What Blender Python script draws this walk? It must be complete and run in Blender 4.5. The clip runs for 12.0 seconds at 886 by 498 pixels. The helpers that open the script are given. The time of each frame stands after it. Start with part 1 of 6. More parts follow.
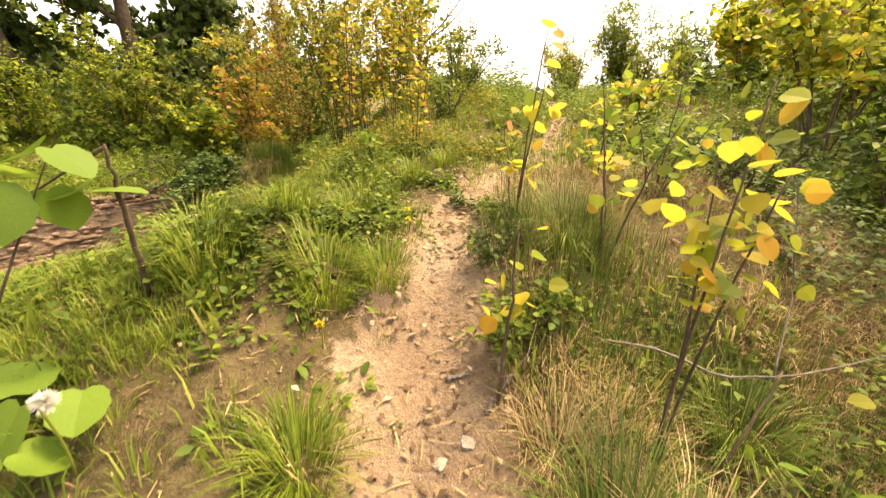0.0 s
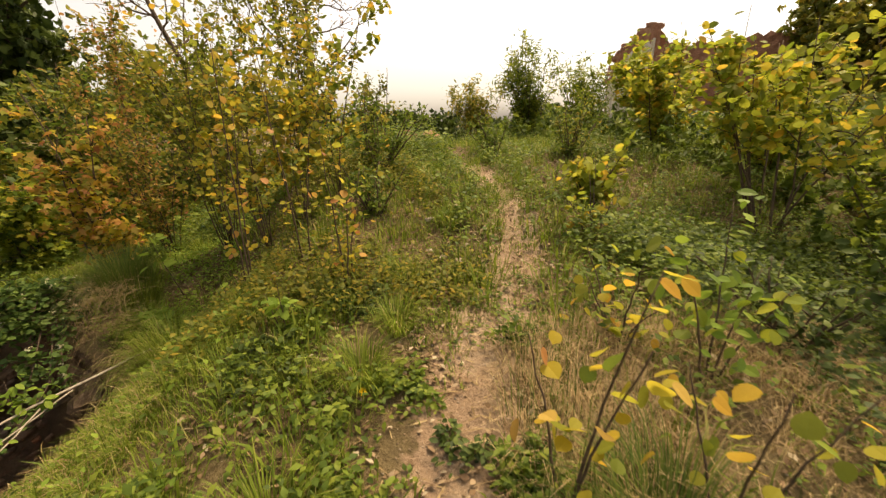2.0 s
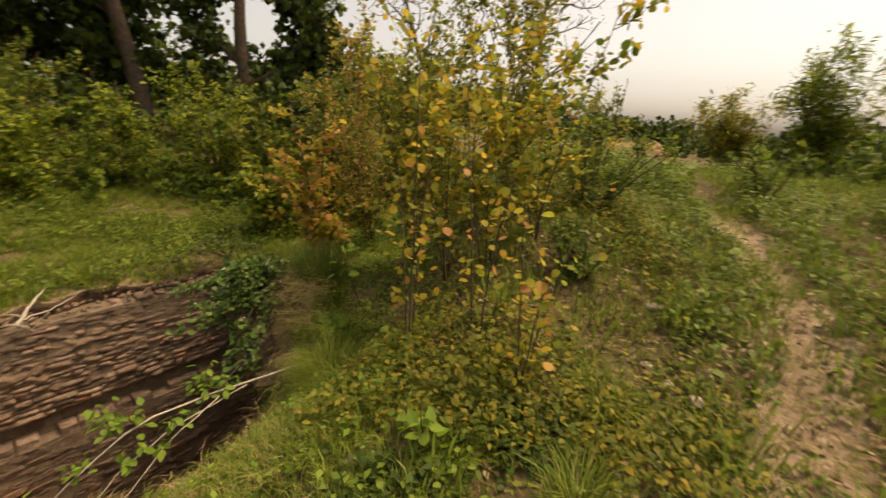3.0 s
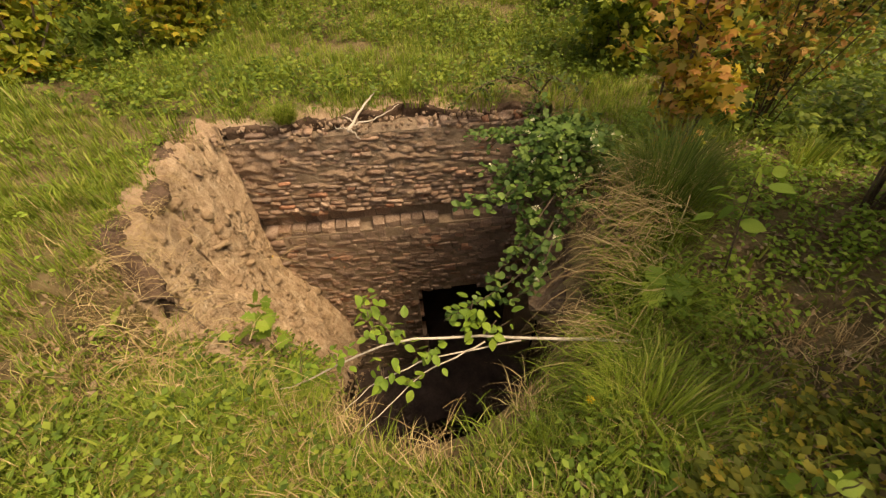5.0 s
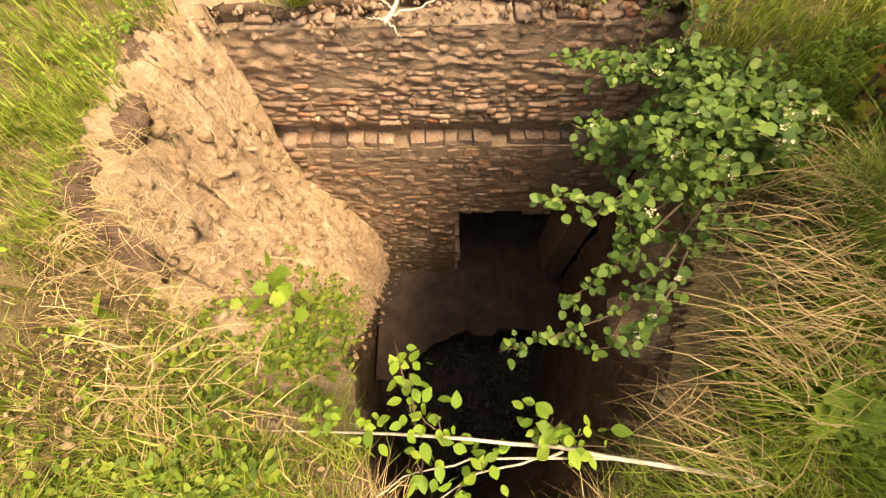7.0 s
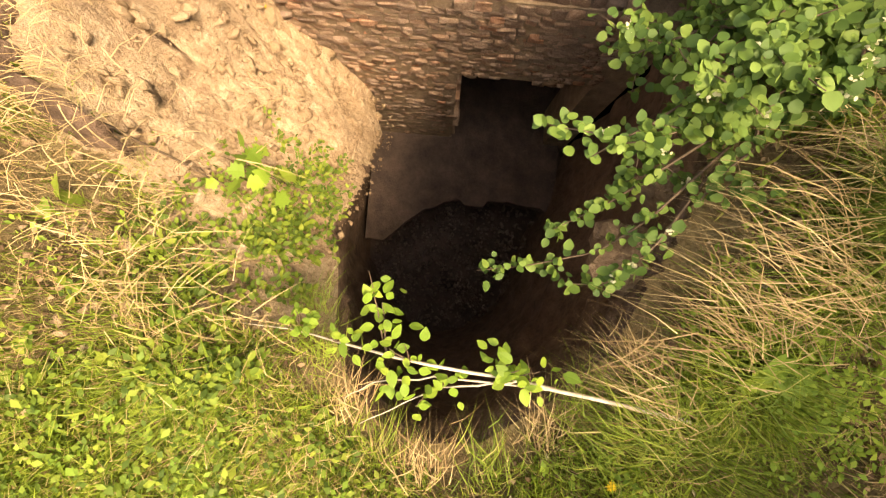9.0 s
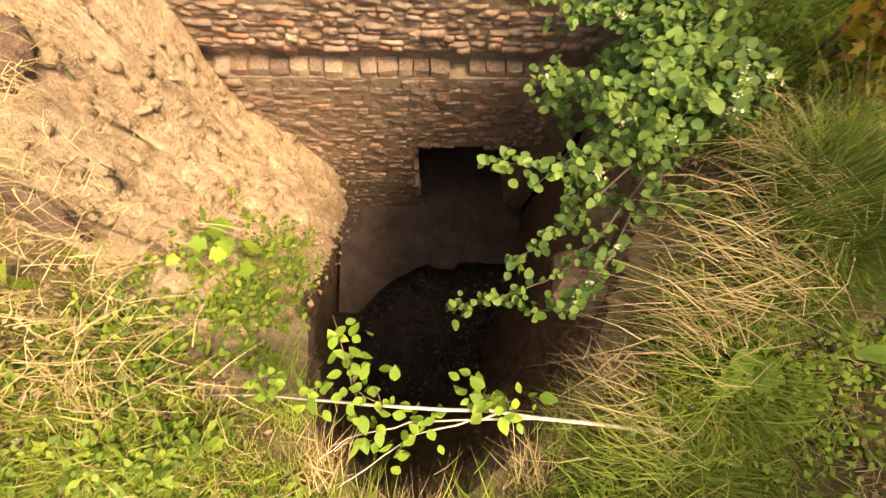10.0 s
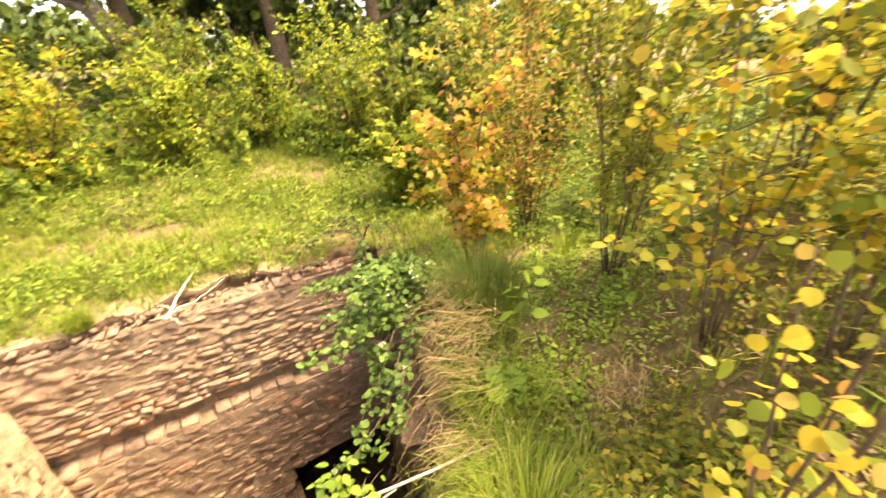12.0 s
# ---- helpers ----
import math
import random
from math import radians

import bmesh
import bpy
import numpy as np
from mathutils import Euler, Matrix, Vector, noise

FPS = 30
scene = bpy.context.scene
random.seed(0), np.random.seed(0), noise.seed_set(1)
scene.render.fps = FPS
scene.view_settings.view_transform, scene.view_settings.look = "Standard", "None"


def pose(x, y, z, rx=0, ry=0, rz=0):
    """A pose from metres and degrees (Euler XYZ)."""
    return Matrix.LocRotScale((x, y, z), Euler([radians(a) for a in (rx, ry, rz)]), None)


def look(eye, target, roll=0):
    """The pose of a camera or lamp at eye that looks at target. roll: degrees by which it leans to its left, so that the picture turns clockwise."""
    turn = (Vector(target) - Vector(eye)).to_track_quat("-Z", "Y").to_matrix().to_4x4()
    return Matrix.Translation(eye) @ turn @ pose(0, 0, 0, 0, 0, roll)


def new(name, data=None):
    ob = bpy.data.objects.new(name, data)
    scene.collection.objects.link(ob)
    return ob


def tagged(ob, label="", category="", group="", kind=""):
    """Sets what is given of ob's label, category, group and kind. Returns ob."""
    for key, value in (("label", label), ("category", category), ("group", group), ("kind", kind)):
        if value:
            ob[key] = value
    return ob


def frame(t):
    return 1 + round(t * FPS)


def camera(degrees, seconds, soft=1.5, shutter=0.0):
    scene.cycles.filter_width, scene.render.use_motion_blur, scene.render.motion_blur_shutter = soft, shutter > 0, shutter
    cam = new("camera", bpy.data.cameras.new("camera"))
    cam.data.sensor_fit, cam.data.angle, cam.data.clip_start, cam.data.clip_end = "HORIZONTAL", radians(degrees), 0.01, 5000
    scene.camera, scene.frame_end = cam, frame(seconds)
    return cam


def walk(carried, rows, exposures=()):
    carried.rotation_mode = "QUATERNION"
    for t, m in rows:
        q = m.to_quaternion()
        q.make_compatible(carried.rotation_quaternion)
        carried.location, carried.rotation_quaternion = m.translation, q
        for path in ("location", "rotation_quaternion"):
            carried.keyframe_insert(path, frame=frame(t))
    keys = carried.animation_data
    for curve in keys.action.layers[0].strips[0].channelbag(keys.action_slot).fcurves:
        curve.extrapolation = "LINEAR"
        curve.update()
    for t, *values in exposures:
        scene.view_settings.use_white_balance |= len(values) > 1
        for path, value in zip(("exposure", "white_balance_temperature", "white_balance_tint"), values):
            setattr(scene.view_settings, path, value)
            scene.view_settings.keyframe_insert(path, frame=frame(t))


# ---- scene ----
cam = camera(97.5, 12.0, soft=1.3, shutter=0.15)
PATH = [
    (0.0, (-0.017, 0.103, 1.151), (-0.008, 1.602, 0.594), -0.1),
    (0.5, (-0.083, 0.362, 1.380), (0.225, 1.834, 0.834), 0.2),
    (1.0, (-0.022, 0.532, 1.465), (0.848, 1.782, 0.973), -1.1),
    (1.5, (-0.103, 0.820, 1.610), (0.468, 2.214, 1.070), -1.7),
    (2.0, (-0.195, 1.186, 1.703), (0.184, 2.658, 1.204), -1.9),
    (2.5, (-0.198, 1.561, 1.797), (0.014, 3.078, 1.338), 0.4),
    (3.0, (-0.234, 1.924, 1.890), (-0.582, 3.402, 1.384), 2.5),
    (3.5, (-0.459, 2.207, 1.890), (-1.343, 3.302, 1.128), 3.6),
    (5.3, (-1.411, 2.913, 1.746), (-2.329, 3.455, 0.554), -3.5),
    (5.5, (-1.499, 2.938, 1.731), (-2.342, 3.451, 0.472), -2.0),
    (6.0, (-1.716, 3.001, 1.729), (-2.433, 3.403, 0.356), -2.8),
    (6.5, (-1.961, 3.114, 1.724), (-2.651, 3.503, 0.334), -2.2),
    (6.7, (-2.053, 3.154, 1.709), (-2.719, 3.509, 0.298), -2.1),
    (8.3, (-2.426, 3.345, 1.644), (-2.621, 3.460, 0.060), 9.1),
    (8.5, (-2.432, 3.355, 1.654), (-2.557, 3.478, 0.064), 23.2),
    (9.0, (-2.438, 3.387, 1.673), (-2.502, 3.438, 0.075), 16.3),
    (9.5, (-2.416, 3.434, 1.654), (-2.511, 3.457, 0.058), -12.5),
    (10.0, (-2.285, 3.378, 1.692), (-2.576, 3.642, 0.142), 13.6),
    (10.3, (-2.117, 3.306, 1.721), (-2.586, 3.725, 0.250), 7.0),
    (10.5, (-1.990, 3.245, 1.743), (-2.597, 3.723, 0.342), 1.8),
    (11.0, (-1.767, 3.118, 1.786), (-2.651, 3.771, 0.624), -0.9),
    (11.5, (-1.543, 3.026, 1.841), (-2.480, 3.855, 0.842), -2.1),
    (11.7, (-1.346, 2.969, 1.878), (-2.321, 3.910, 1.026), -1.8),
    (11.8, (-1.262, 2.907, 1.894), (-2.146, 3.955, 1.066), -1.8),
    (11.9, (-1.188, 2.893, 1.907), (-2.003, 4.018, 1.114), -2.5),
    (12.0, (-1.115, 2.897, 1.923), (-1.862, 4.109, 1.192), -2.8),
]
walk(cam, [(t, look(eye, target, roll)) for t, eye, target, roll in PATH],
     [(t, e, 8200, 14) for t, e in ((0.0, 1.25), (1.0, 0.85), (2.5, 0.08), (3.0, -0.08), (3.5, -0.3), (5.3, 0.57), (6.5, 1.13), (9.0, 1.57), (10.5, 1.4), (11.0, 1.38), (11.5, 1.58), (12.0, 2.15))])

# ---- light: thin overcast with a soft warm sun ----
world = bpy.data.worlds.new("sky")
scene.world = world
world.use_nodes = True
wt = world.node_tree
sky = wt.nodes.new("ShaderNodeTexSky")
sky.sky_type = 'NISHITA'
sky.sun_disc = False
SUN_EL, SUN_AZ = radians(62), radians(58)
sky.sun_elevation, sky.sun_rotation = SUN_EL, SUN_AZ
sky.dust_density, sky.air_density = 3.0, 1.0
pale = wt.nodes.new("ShaderNodeHueSaturation")
pale.inputs["Saturation"].default_value = 0.35
pale.inputs["Value"].default_value = 1.35
wt.links.new(sky.outputs[0], pale.inputs["Color"])
wt.links.new(pale.outputs[0], wt.nodes["Background"].inputs[0])
wt.nodes["Background"].inputs[1].default_value = 0.15
sun = new("sun", bpy.data.lights.new("sun", "SUN"))
sun.data.energy, sun.data.angle, sun.data.color = 4.2, radians(24), (1.0, 0.84, 0.6)
sun.matrix_world = look((math.sin(SUN_AZ) * math.cos(SUN_EL) * 50, math.cos(SUN_AZ) * math.cos(SUN_EL) * 50, math.sin(SUN_EL) * 50), (0, 0, 0))

# ---- materials ----


def nodes_of(name):
    m = bpy.data.materials.new(name)
    m.use_nodes = True
    t = m.node_tree
    return m, t, t.nodes["Principled BSDF"]


def ramp(t, fac, stops):
    r = t.nodes.new("ShaderNodeValToRGB")
    els = r.color_ramp.elements
    while len(els) < len(stops):
        els.new(0.5)
    for el, (p, c) in zip(els, stops):
        el.position, el.color = p, (*c, 1)
    t.links.new(fac, r.inputs[0])
    return r.outputs[0]


def noise_tex(t, scale, detail=4, rough=0.6, stretch=None):
    n = t.nodes.new("ShaderNodeTexNoise")
    n.inputs["Scale"].default_value, n.inputs["Detail"].default_value, n.inputs["Roughness"].default_value = scale, detail, rough
    c = t.nodes.new("ShaderNodeTexCoord")
    if stretch:
        m = t.nodes.new("ShaderNodeMapping")
        m.inputs["Scale"].default_value = stretch
        t.links.new(c.outputs["Object"], m.inputs[0])
        t.links.new(m.outputs[0], n.inputs[0])
    else:
        t.links.new(c.outputs["Object"], n.inputs[0])
    return n.outputs[0]


def mix(t, fac, a, b, how="MIX"):
    n = t.nodes.new("ShaderNodeMix")
    n.data_type, n.blend_type = "RGBA", how
    for s, v in ((0, fac), (6, a), (7, b)):
        if isinstance(v, (int, float)):
            n.inputs[s].default_value = v
        elif isinstance(v, tuple):
            n.inputs[s].default_value = (*v, 1)
        else:
            t.links.new(v, n.inputs[s])
    return n.outputs[2]


def bump(t, b, height, strength=0.5, distance=0.02):
    n = t.nodes.new("ShaderNodeBump")
    n.inputs["Strength"].default_value, n.inputs["Distance"].default_value = strength, distance
    t.links.new(height, n.inputs["Height"])
    t.links.new(n.outputs[0], b.inputs["Normal"])


def leaf_material(name, stops, through_light=0.42, rough=0.55):
    m, t, b = nodes_of(name)
    g = t.nodes.new("ShaderNodeNewGeometry")
    o = t.nodes.new("ShaderNodeObjectInfo")
    a = t.nodes.new("ShaderNodeMath")
    a.operation = "ADD"
    t.links.new(g.outputs["Random Per Island"], a.inputs[0])
    t.links.new(o.outputs["Random"], a.inputs[1])
    fr = t.nodes.new("ShaderNodeMath")
    fr.operation = "FRACT"
    t.links.new(a.outputs[0], fr.inputs[0])
    col = ramp(t, fr.outputs[0], stops)
    col = mix(t, 0.55, col, ramp(t, noise_tex(t, 26, 3), [(0.3, (0.7, 0.7, 0.62)), (0.7, (1.0, 1.0, 1.0))]), "MULTIPLY")
    t.links.new(col, b.inputs["Base Color"])
    b.inputs["Roughness"].default_value = rough
    b.inputs["Specular IOR Level"].default_value = 0.2
    tr = t.nodes.new("ShaderNodeBsdfTranslucent")
    t.links.new(col, tr.inputs[0])
    mx = t.nodes.new("ShaderNodeMixShader")
    mx.inputs[0].default_value = through_light
    t.links.new(b.outputs[0], mx.inputs[1])
    t.links.new(tr.outputs[0], mx.inputs[2])
    t.links.new(mx.outputs[0], t.nodes["Material Output"].inputs[0])
    return m


def rough_material(name, stops, scale=6, fine=60, depth=0.02, strength=0.6, rough=0.9, vary=0.0, stretch=None):
    """Earth, stone, bark: colour by coarse noise, darkened in the grain by fine noise, with relief."""
    m, t, b = nodes_of(name)
    col = ramp(t, noise_tex(t, scale, 6, 0.65, stretch), stops)
    f = noise_tex(t, fine, 5, 0.7, stretch)
    col = mix(t, 0.6, col, ramp(t, f, [(0.3, (0.5, 0.47, 0.44)), (0.65, (1.0, 1.0, 1.0))]), "MULTIPLY")
    if vary:
        o, g = t.nodes.new("ShaderNodeObjectInfo"), t.nodes.new("ShaderNodeNewGeometry")
        add, fr = t.nodes.new("ShaderNodeMath"), t.nodes.new("ShaderNodeMath")
        add.operation, fr.operation = "ADD", "FRACT"
        t.links.new(o.outputs["Random"], add.inputs[0])
        t.links.new(g.outputs["Random Per Island"], add.inputs[1])
        t.links.new(add.outputs[0], fr.inputs[0])
        col = mix(t, vary, col, ramp(t, fr.outputs[0], [(0.0, (0.5, 0.46, 0.44)), (0.35, (1.0, 0.95, 0.88)), (0.65, (0.85, 0.7, 0.58)), (0.88, (1.3, 1.25, 1.15)), (1.0, (1.15, 0.66, 0.44))]), "MULTIPLY")
    t.links.new(col, b.inputs["Base Color"])
    b.inputs["Roughness"].default_value = rough
    b.inputs["Specular IOR Level"].default_value = 0.2
    bump(t, b, f, strength, depth)
    return m


GREEN = leaf_material("green_leaf", [(0.0, (0.06, 0.10, 0.018)), (0.35, (0.11, 0.17, 0.026)), (0.7, (0.18, 0.25, 0.034)), (1.0, (0.27, 0.32, 0.05))])
DARK_GREEN = leaf_material("dark_green_leaf", [(0.0, (0.035, 0.058, 0.014)), (0.6, (0.075, 0.115, 0.022)), (1.0, (0.15, 0.2, 0.035))], 0.3)
LIME = leaf_material("lime_leaf", [(0.0, (0.16, 0.22, 0.025)), (0.5, (0.31, 0.36, 0.04)), (1.0, (0.48, 0.48, 0.06))], 0.56)
FRESH = leaf_material("fresh_leaf", [(0.0, (0.12, 0.2, 0.03)), (0.5, (0.2, 0.31, 0.042)), (1.0, (0.3, 0.4, 0.06))])
YELLOW = leaf_material("yellow_leaf", [(0.0, (0.18, 0.24, 0.04)), (0.35, (0.38, 0.38, 0.055)), (0.75, (0.6, 0.47, 0.06)), (1.0, (0.66, 0.38, 0.06))], 0.62)
ORANGE = leaf_material("orange_leaf", [(0.0, (0.32, 0.3, 0.07)), (0.35, (0.55, 0.38, 0.09)), (0.7, (0.6, 0.3, 0.09)), (1.0, (0.46, 0.2, 0.09))])
OLIVE = leaf_material("olive_leaf", [(0.0, (0.1, 0.13, 0.025)), (0.5, (0.21, 0.23, 0.04)), (0.85, (0.36, 0.32, 0.05)), (1.0, (0.48, 0.34, 0.06))], 0.56)
GRASS = leaf_material("grass_blade", [(0.0, (0.1, 0.15, 0.02)), (0.4, (0.17, 0.235, 0.028)), (0.75, (0.25, 0.33, 0.042)), (0.94, (0.33, 0.35, 0.07)), (1.0, (0.44, 0.37, 0.16))], 0.4)
DARK_GRASS = leaf_material("dark_grass_blade", [(0.0, (0.06, 0.1, 0.02)), (0.6, (0.12, 0.18, 0.03)), (0.9, (0.2, 0.25, 0.05)), (1.0, (0.36, 0.3, 0.12))], 0.3)
STRAW = leaf_material("dry_grass_blade", [(0.0, (0.22, 0.14, 0.07)), (0.5, (0.38, 0.27, 0.13)), (1.0, (0.52, 0.4, 0.21))], 0.15)
LITTER = leaf_material("dead_leaf", [(0.0, (0.1, 0.06, 0.035)), (0.5, (0.22, 0.14, 0.08)), (0.85, (0.36, 0.26, 0.16)), (1.0, (0.5, 0.42, 0.3))], 0.05, 0.8)
BARK = rough_material("brown_bark", [(0.3, (0.06, 0.042, 0.03)), (0.7, (0.17, 0.12, 0.08))], 12, 90, 0.006)
GREY_BARK = rough_material("grey_bark", [(0.3, (0.12, 0.1, 0.085)), (0.7, (0.26, 0.22, 0.19))], 8, 60, 0.01)
PALE_WOOD = rough_material("bleached_wood", [(0.3, (0.36, 0.3, 0.23)), (0.7, (0.6, 0.53, 0.44))], 14, 90, 0.004)
EARTH = rough_material("yellow_clay_earth", [(0.25, (0.28, 0.185, 0.11)), (0.5, (0.42, 0.3, 0.19)), (0.8, (0.56, 0.44, 0.31))], 3.5, 38, 0.05, 0.9)
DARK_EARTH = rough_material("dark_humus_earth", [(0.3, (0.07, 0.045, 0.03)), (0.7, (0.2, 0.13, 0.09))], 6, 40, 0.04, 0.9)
BRICK = rough_material("weathered_brick", [(0.25, (0.2, 0.14, 0.11)), (0.45, (0.4, 0.285, 0.22)), (0.75, (0.58, 0.47, 0.39))], 9, 60, 0.03, 0.9, 0.9, 0.8)
MORTAR = rough_material("crumbling_mortar", [(0.3, (0.2, 0.145, 0.1)), (0.7, (0.4, 0.3, 0.21))], 7, 50, 0.03, 0.9)
CRUST = rough_material("washed_earth", [(0.25, (0.2, 0.13, 0.09)), (0.5, (0.36, 0.25, 0.17)), (0.75, (0.5, 0.37, 0.27))], 7, 55, 0.03, 0.9)
# dark brown masonry for the passage, the broken vault and the shaft's floor
DARK_MASONRY = rough_material("dark_masonry", [(0.3, (0.055, 0.04, 0.034)), (0.7, (0.14, 0.1, 0.082))], 3, 30, 0.03, 0.8)
STONE = rough_material("pale_stone", [(0.3, (0.42, 0.36, 0.29)), (0.7, (0.68, 0.61, 0.52))], 9, 70, 0.01, 0.6, 0.9, 0.6)


def ground_material():
    m, t, b = nodes_of("ground_soil")
    at = t.nodes.new("ShaderNodeAttribute")
    at.attribute_name = "bare"
    coarse, fine = noise_tex(t, 2.2, 7, 0.7), noise_tex(t, 55, 6, 0.75)
    dirt = ramp(t, coarse, [(0.25, (0.28, 0.18, 0.115)), (0.5, (0.43, 0.305, 0.2)), (0.75, (0.54, 0.42, 0.3))])
    soil = ramp(t, noise_tex(t, 5, 7, 0.7), [(0.3, (0.09, 0.065, 0.035)), (0.55, (0.2, 0.15, 0.075)), (0.8, (0.26, 0.21, 0.11))])
    a = t.nodes.new("ShaderNodeMath")
    a.operation = "MULTIPLY_ADD"
    t.links.new(noise_tex(t, 9, 6, 0.7), a.inputs[0])
    a.inputs[1].default_value = 1.2
    t.links.new(at.outputs["Fac"], a.inputs[2])
    mask = ramp(t, a.outputs[0], [(0.85, (0, 0, 0)), (1.15, (1, 1, 1))])
    col = mix(t, mask, soil, dirt)
    col = mix(t, 0.5, col, ramp(t, fine, [(0.3, (0.5, 0.46, 0.42)), (0.6, (1.0, 1.0, 1.0)), (0.75, (1.2, 1.18, 1.12))]), "MULTIPLY")
    t.links.new(col, b.inputs["Base Color"])
    b.inputs["Roughness"].default_value = 0.95
    b.inputs["Specular IOR Level"].default_value = 0.15
    lumps = t.nodes.new("ShaderNodeMath")
    lumps.operation = "MULTIPLY_ADD"
    t.links.new(noise_tex(t, 11, 5, 0.75), lumps.inputs[0])
    lumps.inputs[1].default_value = 1.6
    t.links.new(fine, lumps.inputs[2])
    # the clay slope is cracked into lumps
    at2 = t.nodes.new("ShaderNodeAttribute")
    at2.attribute_name = "clod"
    cells = t.nodes.new("ShaderNodeTexVoronoi")
    cells.inputs["Scale"].default_value = 7
    warp = mix(t, 0.12, t.nodes.new("ShaderNodeTexCoord").outputs["Object"], noise_tex(t, 6, 4, 0.7), "ADD")
    t.links.new(warp, cells.inputs["Vector"])
    lump = t.nodes.new("ShaderNodeMath")
    lump.operation = "MULTIPLY"
    t.links.new(cells.outputs["Distance"], lump.inputs[0])
    t.links.new(at2.outputs["Fac"], lump.inputs[1])
    both = t.nodes.new("ShaderNodeMath")
    both.operation = "MULTIPLY_ADD"
    t.links.new(lump.outputs[0], both.inputs[0])
    both.inputs[1].default_value = -1.3
    t.links.new(lumps.outputs[0], both.inputs[2])
    bump(t, b, both.outputs[0], 0.9, 0.03)
    clay = ramp(t, noise_tex(t, 6, 8, 0.8), [(0.32, (0.17, 0.11, 0.065)), (0.42, (0.38, 0.265, 0.17)), (0.55, (0.52, 0.385, 0.255)), (0.7, (0.66, 0.54, 0.41))])
    clay = mix(t, 0.6, clay, ramp(t, fine, [(0.32, (0.42, 0.36, 0.3)), (0.58, (1.0, 1.0, 1.0))]), "MULTIPLY")
    t.links.new(mix(t, at2.outputs["Fac"], col, clay), b.inputs["Base Color"])
    return m


SOIL = ground_material()

# ---- plan of the ground ----
PIT_O, PIT_U, PIT_V = np.array((-5.04, 3.08)), np.array((0.456, 0.89)), np.array((0.89, -0.456))
# opening of the shaft, in the pit's own axes: u along the masonry wall, v out from it
SHAFT = [(0.5, 0.12), (0.6, 0.5), (0.6, 1.2), (0.62, 1.95), (0.82, 2.25), (1.05, 2.58), (1.25, 2.82), (1.45, 2.9), (1.7, 2.87), (2.0, 2.68),
         (2.22, 2.45), (2.36, 2.1), (2.55, 1.5), (2.75, 0.9), (2.95, 0.02)]
# cut in the ground: the shaft, and the foot of the masonry wall beside it
CUT = [(-0.12, -0.05), (-0.12, 0.09), (0.47, 0.09)] + SHAFT[1:-1] + [(2.95, -0.04), (2.6, -0.14), (2.3, -0.06), (2.0, -0.1), (1.75, -0.22), (1.5, -0.26), (1.3, -0.16), (1.1, -0.2), (0.85, -0.08), (0.6, -0.12), (0.4, -0.03), (0.15, -0.08)]
TRACK = [(-0.1, -3.0), (-0.05, 0.0), (-0.08, 1.2), (0.0, 1.6), (0.08, 2.1), (0.3, 2.6), (0.56, 2.95), (0.85, 3.4), (1.1, 3.96), (1.3, 4.9), (1.25, 5.6), (1.6, 7.0), (2.2, 9.0)]


def pit_uv(x, y):
    dx, dy = x - PIT_O[0], y - PIT_O[1]
    return PIT_U[0] * dx + PIT_U[1] * dy, PIT_V[0] * dx + PIT_V[1] * dy


def pit_xy(u, v):
    return PIT_O[0] + PIT_U[0] * u + PIT_V[0] * v, PIT_O[1] + PIT_U[1] * u + PIT_V[1] * v


def step(a, b, x):
    s = np.clip((x - a) / (b - a), 0, 1)
    return s * s * (3 - 2 * s)


def ripple(x, y, k, seed=0.0):
    return (np.sin(k * x + 1.3 * seed + 1.7 * np.sin(0.7 * k * y + seed)) + np.sin(k * 1.31 * y + 2.1 * seed + 1.5 * np.sin(0.9 * k * x)) + 0.5 * np.sin(2.3 * k * (x - 0.6 * y) + seed)) / 2.5


def clay_edge(v):
    """Where the bare clay of the slope begins, along the pit's wall, at a distance out from it."""
    return np.interp(v, [0.0, 0.5, 1.1, 1.5, 1.9, 2.3, 2.8], [-0.42, -0.4, -0.38, -0.33, -0.02, 0.32, 0.7])


def track_distance(x, y):
    best = np.full(np.shape(x), 1e9)
    for (ax, ay), (bx, by) in zip(TRACK, TRACK[1:]):
        dx, dy = bx - ax, by - ay
        s = np.clip(((x - ax) * dx + (y - ay) * dy) / (dx * dx + dy * dy), 0, 1)
        best = np.minimum(best, np.hypot(x - ax - s * dx, y - ay - s * dy))
    return best


def inside(poly, x, y):
    res = np.zeros(np.shape(x), bool)
    for (ax, ay), (bx, by) in zip(poly, poly[1:] + poly[:1]):
        hit = ((ay > y) != (by > y)) & (x < (bx - ax) * (y - ay) / (by - ay + 1e-12) + ax)
        res ^= hit
    return res


def edge_distance(poly, x, y):
    best = np.full(np.shape(x), 1e9)
    for (ax, ay), (bx, by) in zip(poly, poly[1:] + poly[:1]):
        dx, dy = bx - ax, by - ay
        s = np.clip(((x - ax) * dx + (y - ay) * dy) / (dx * dx + dy * dy), 0, 1)
        best = np.minimum(best, np.hypot(x - ax - s * dx, y - ay - s * dy))
    return best


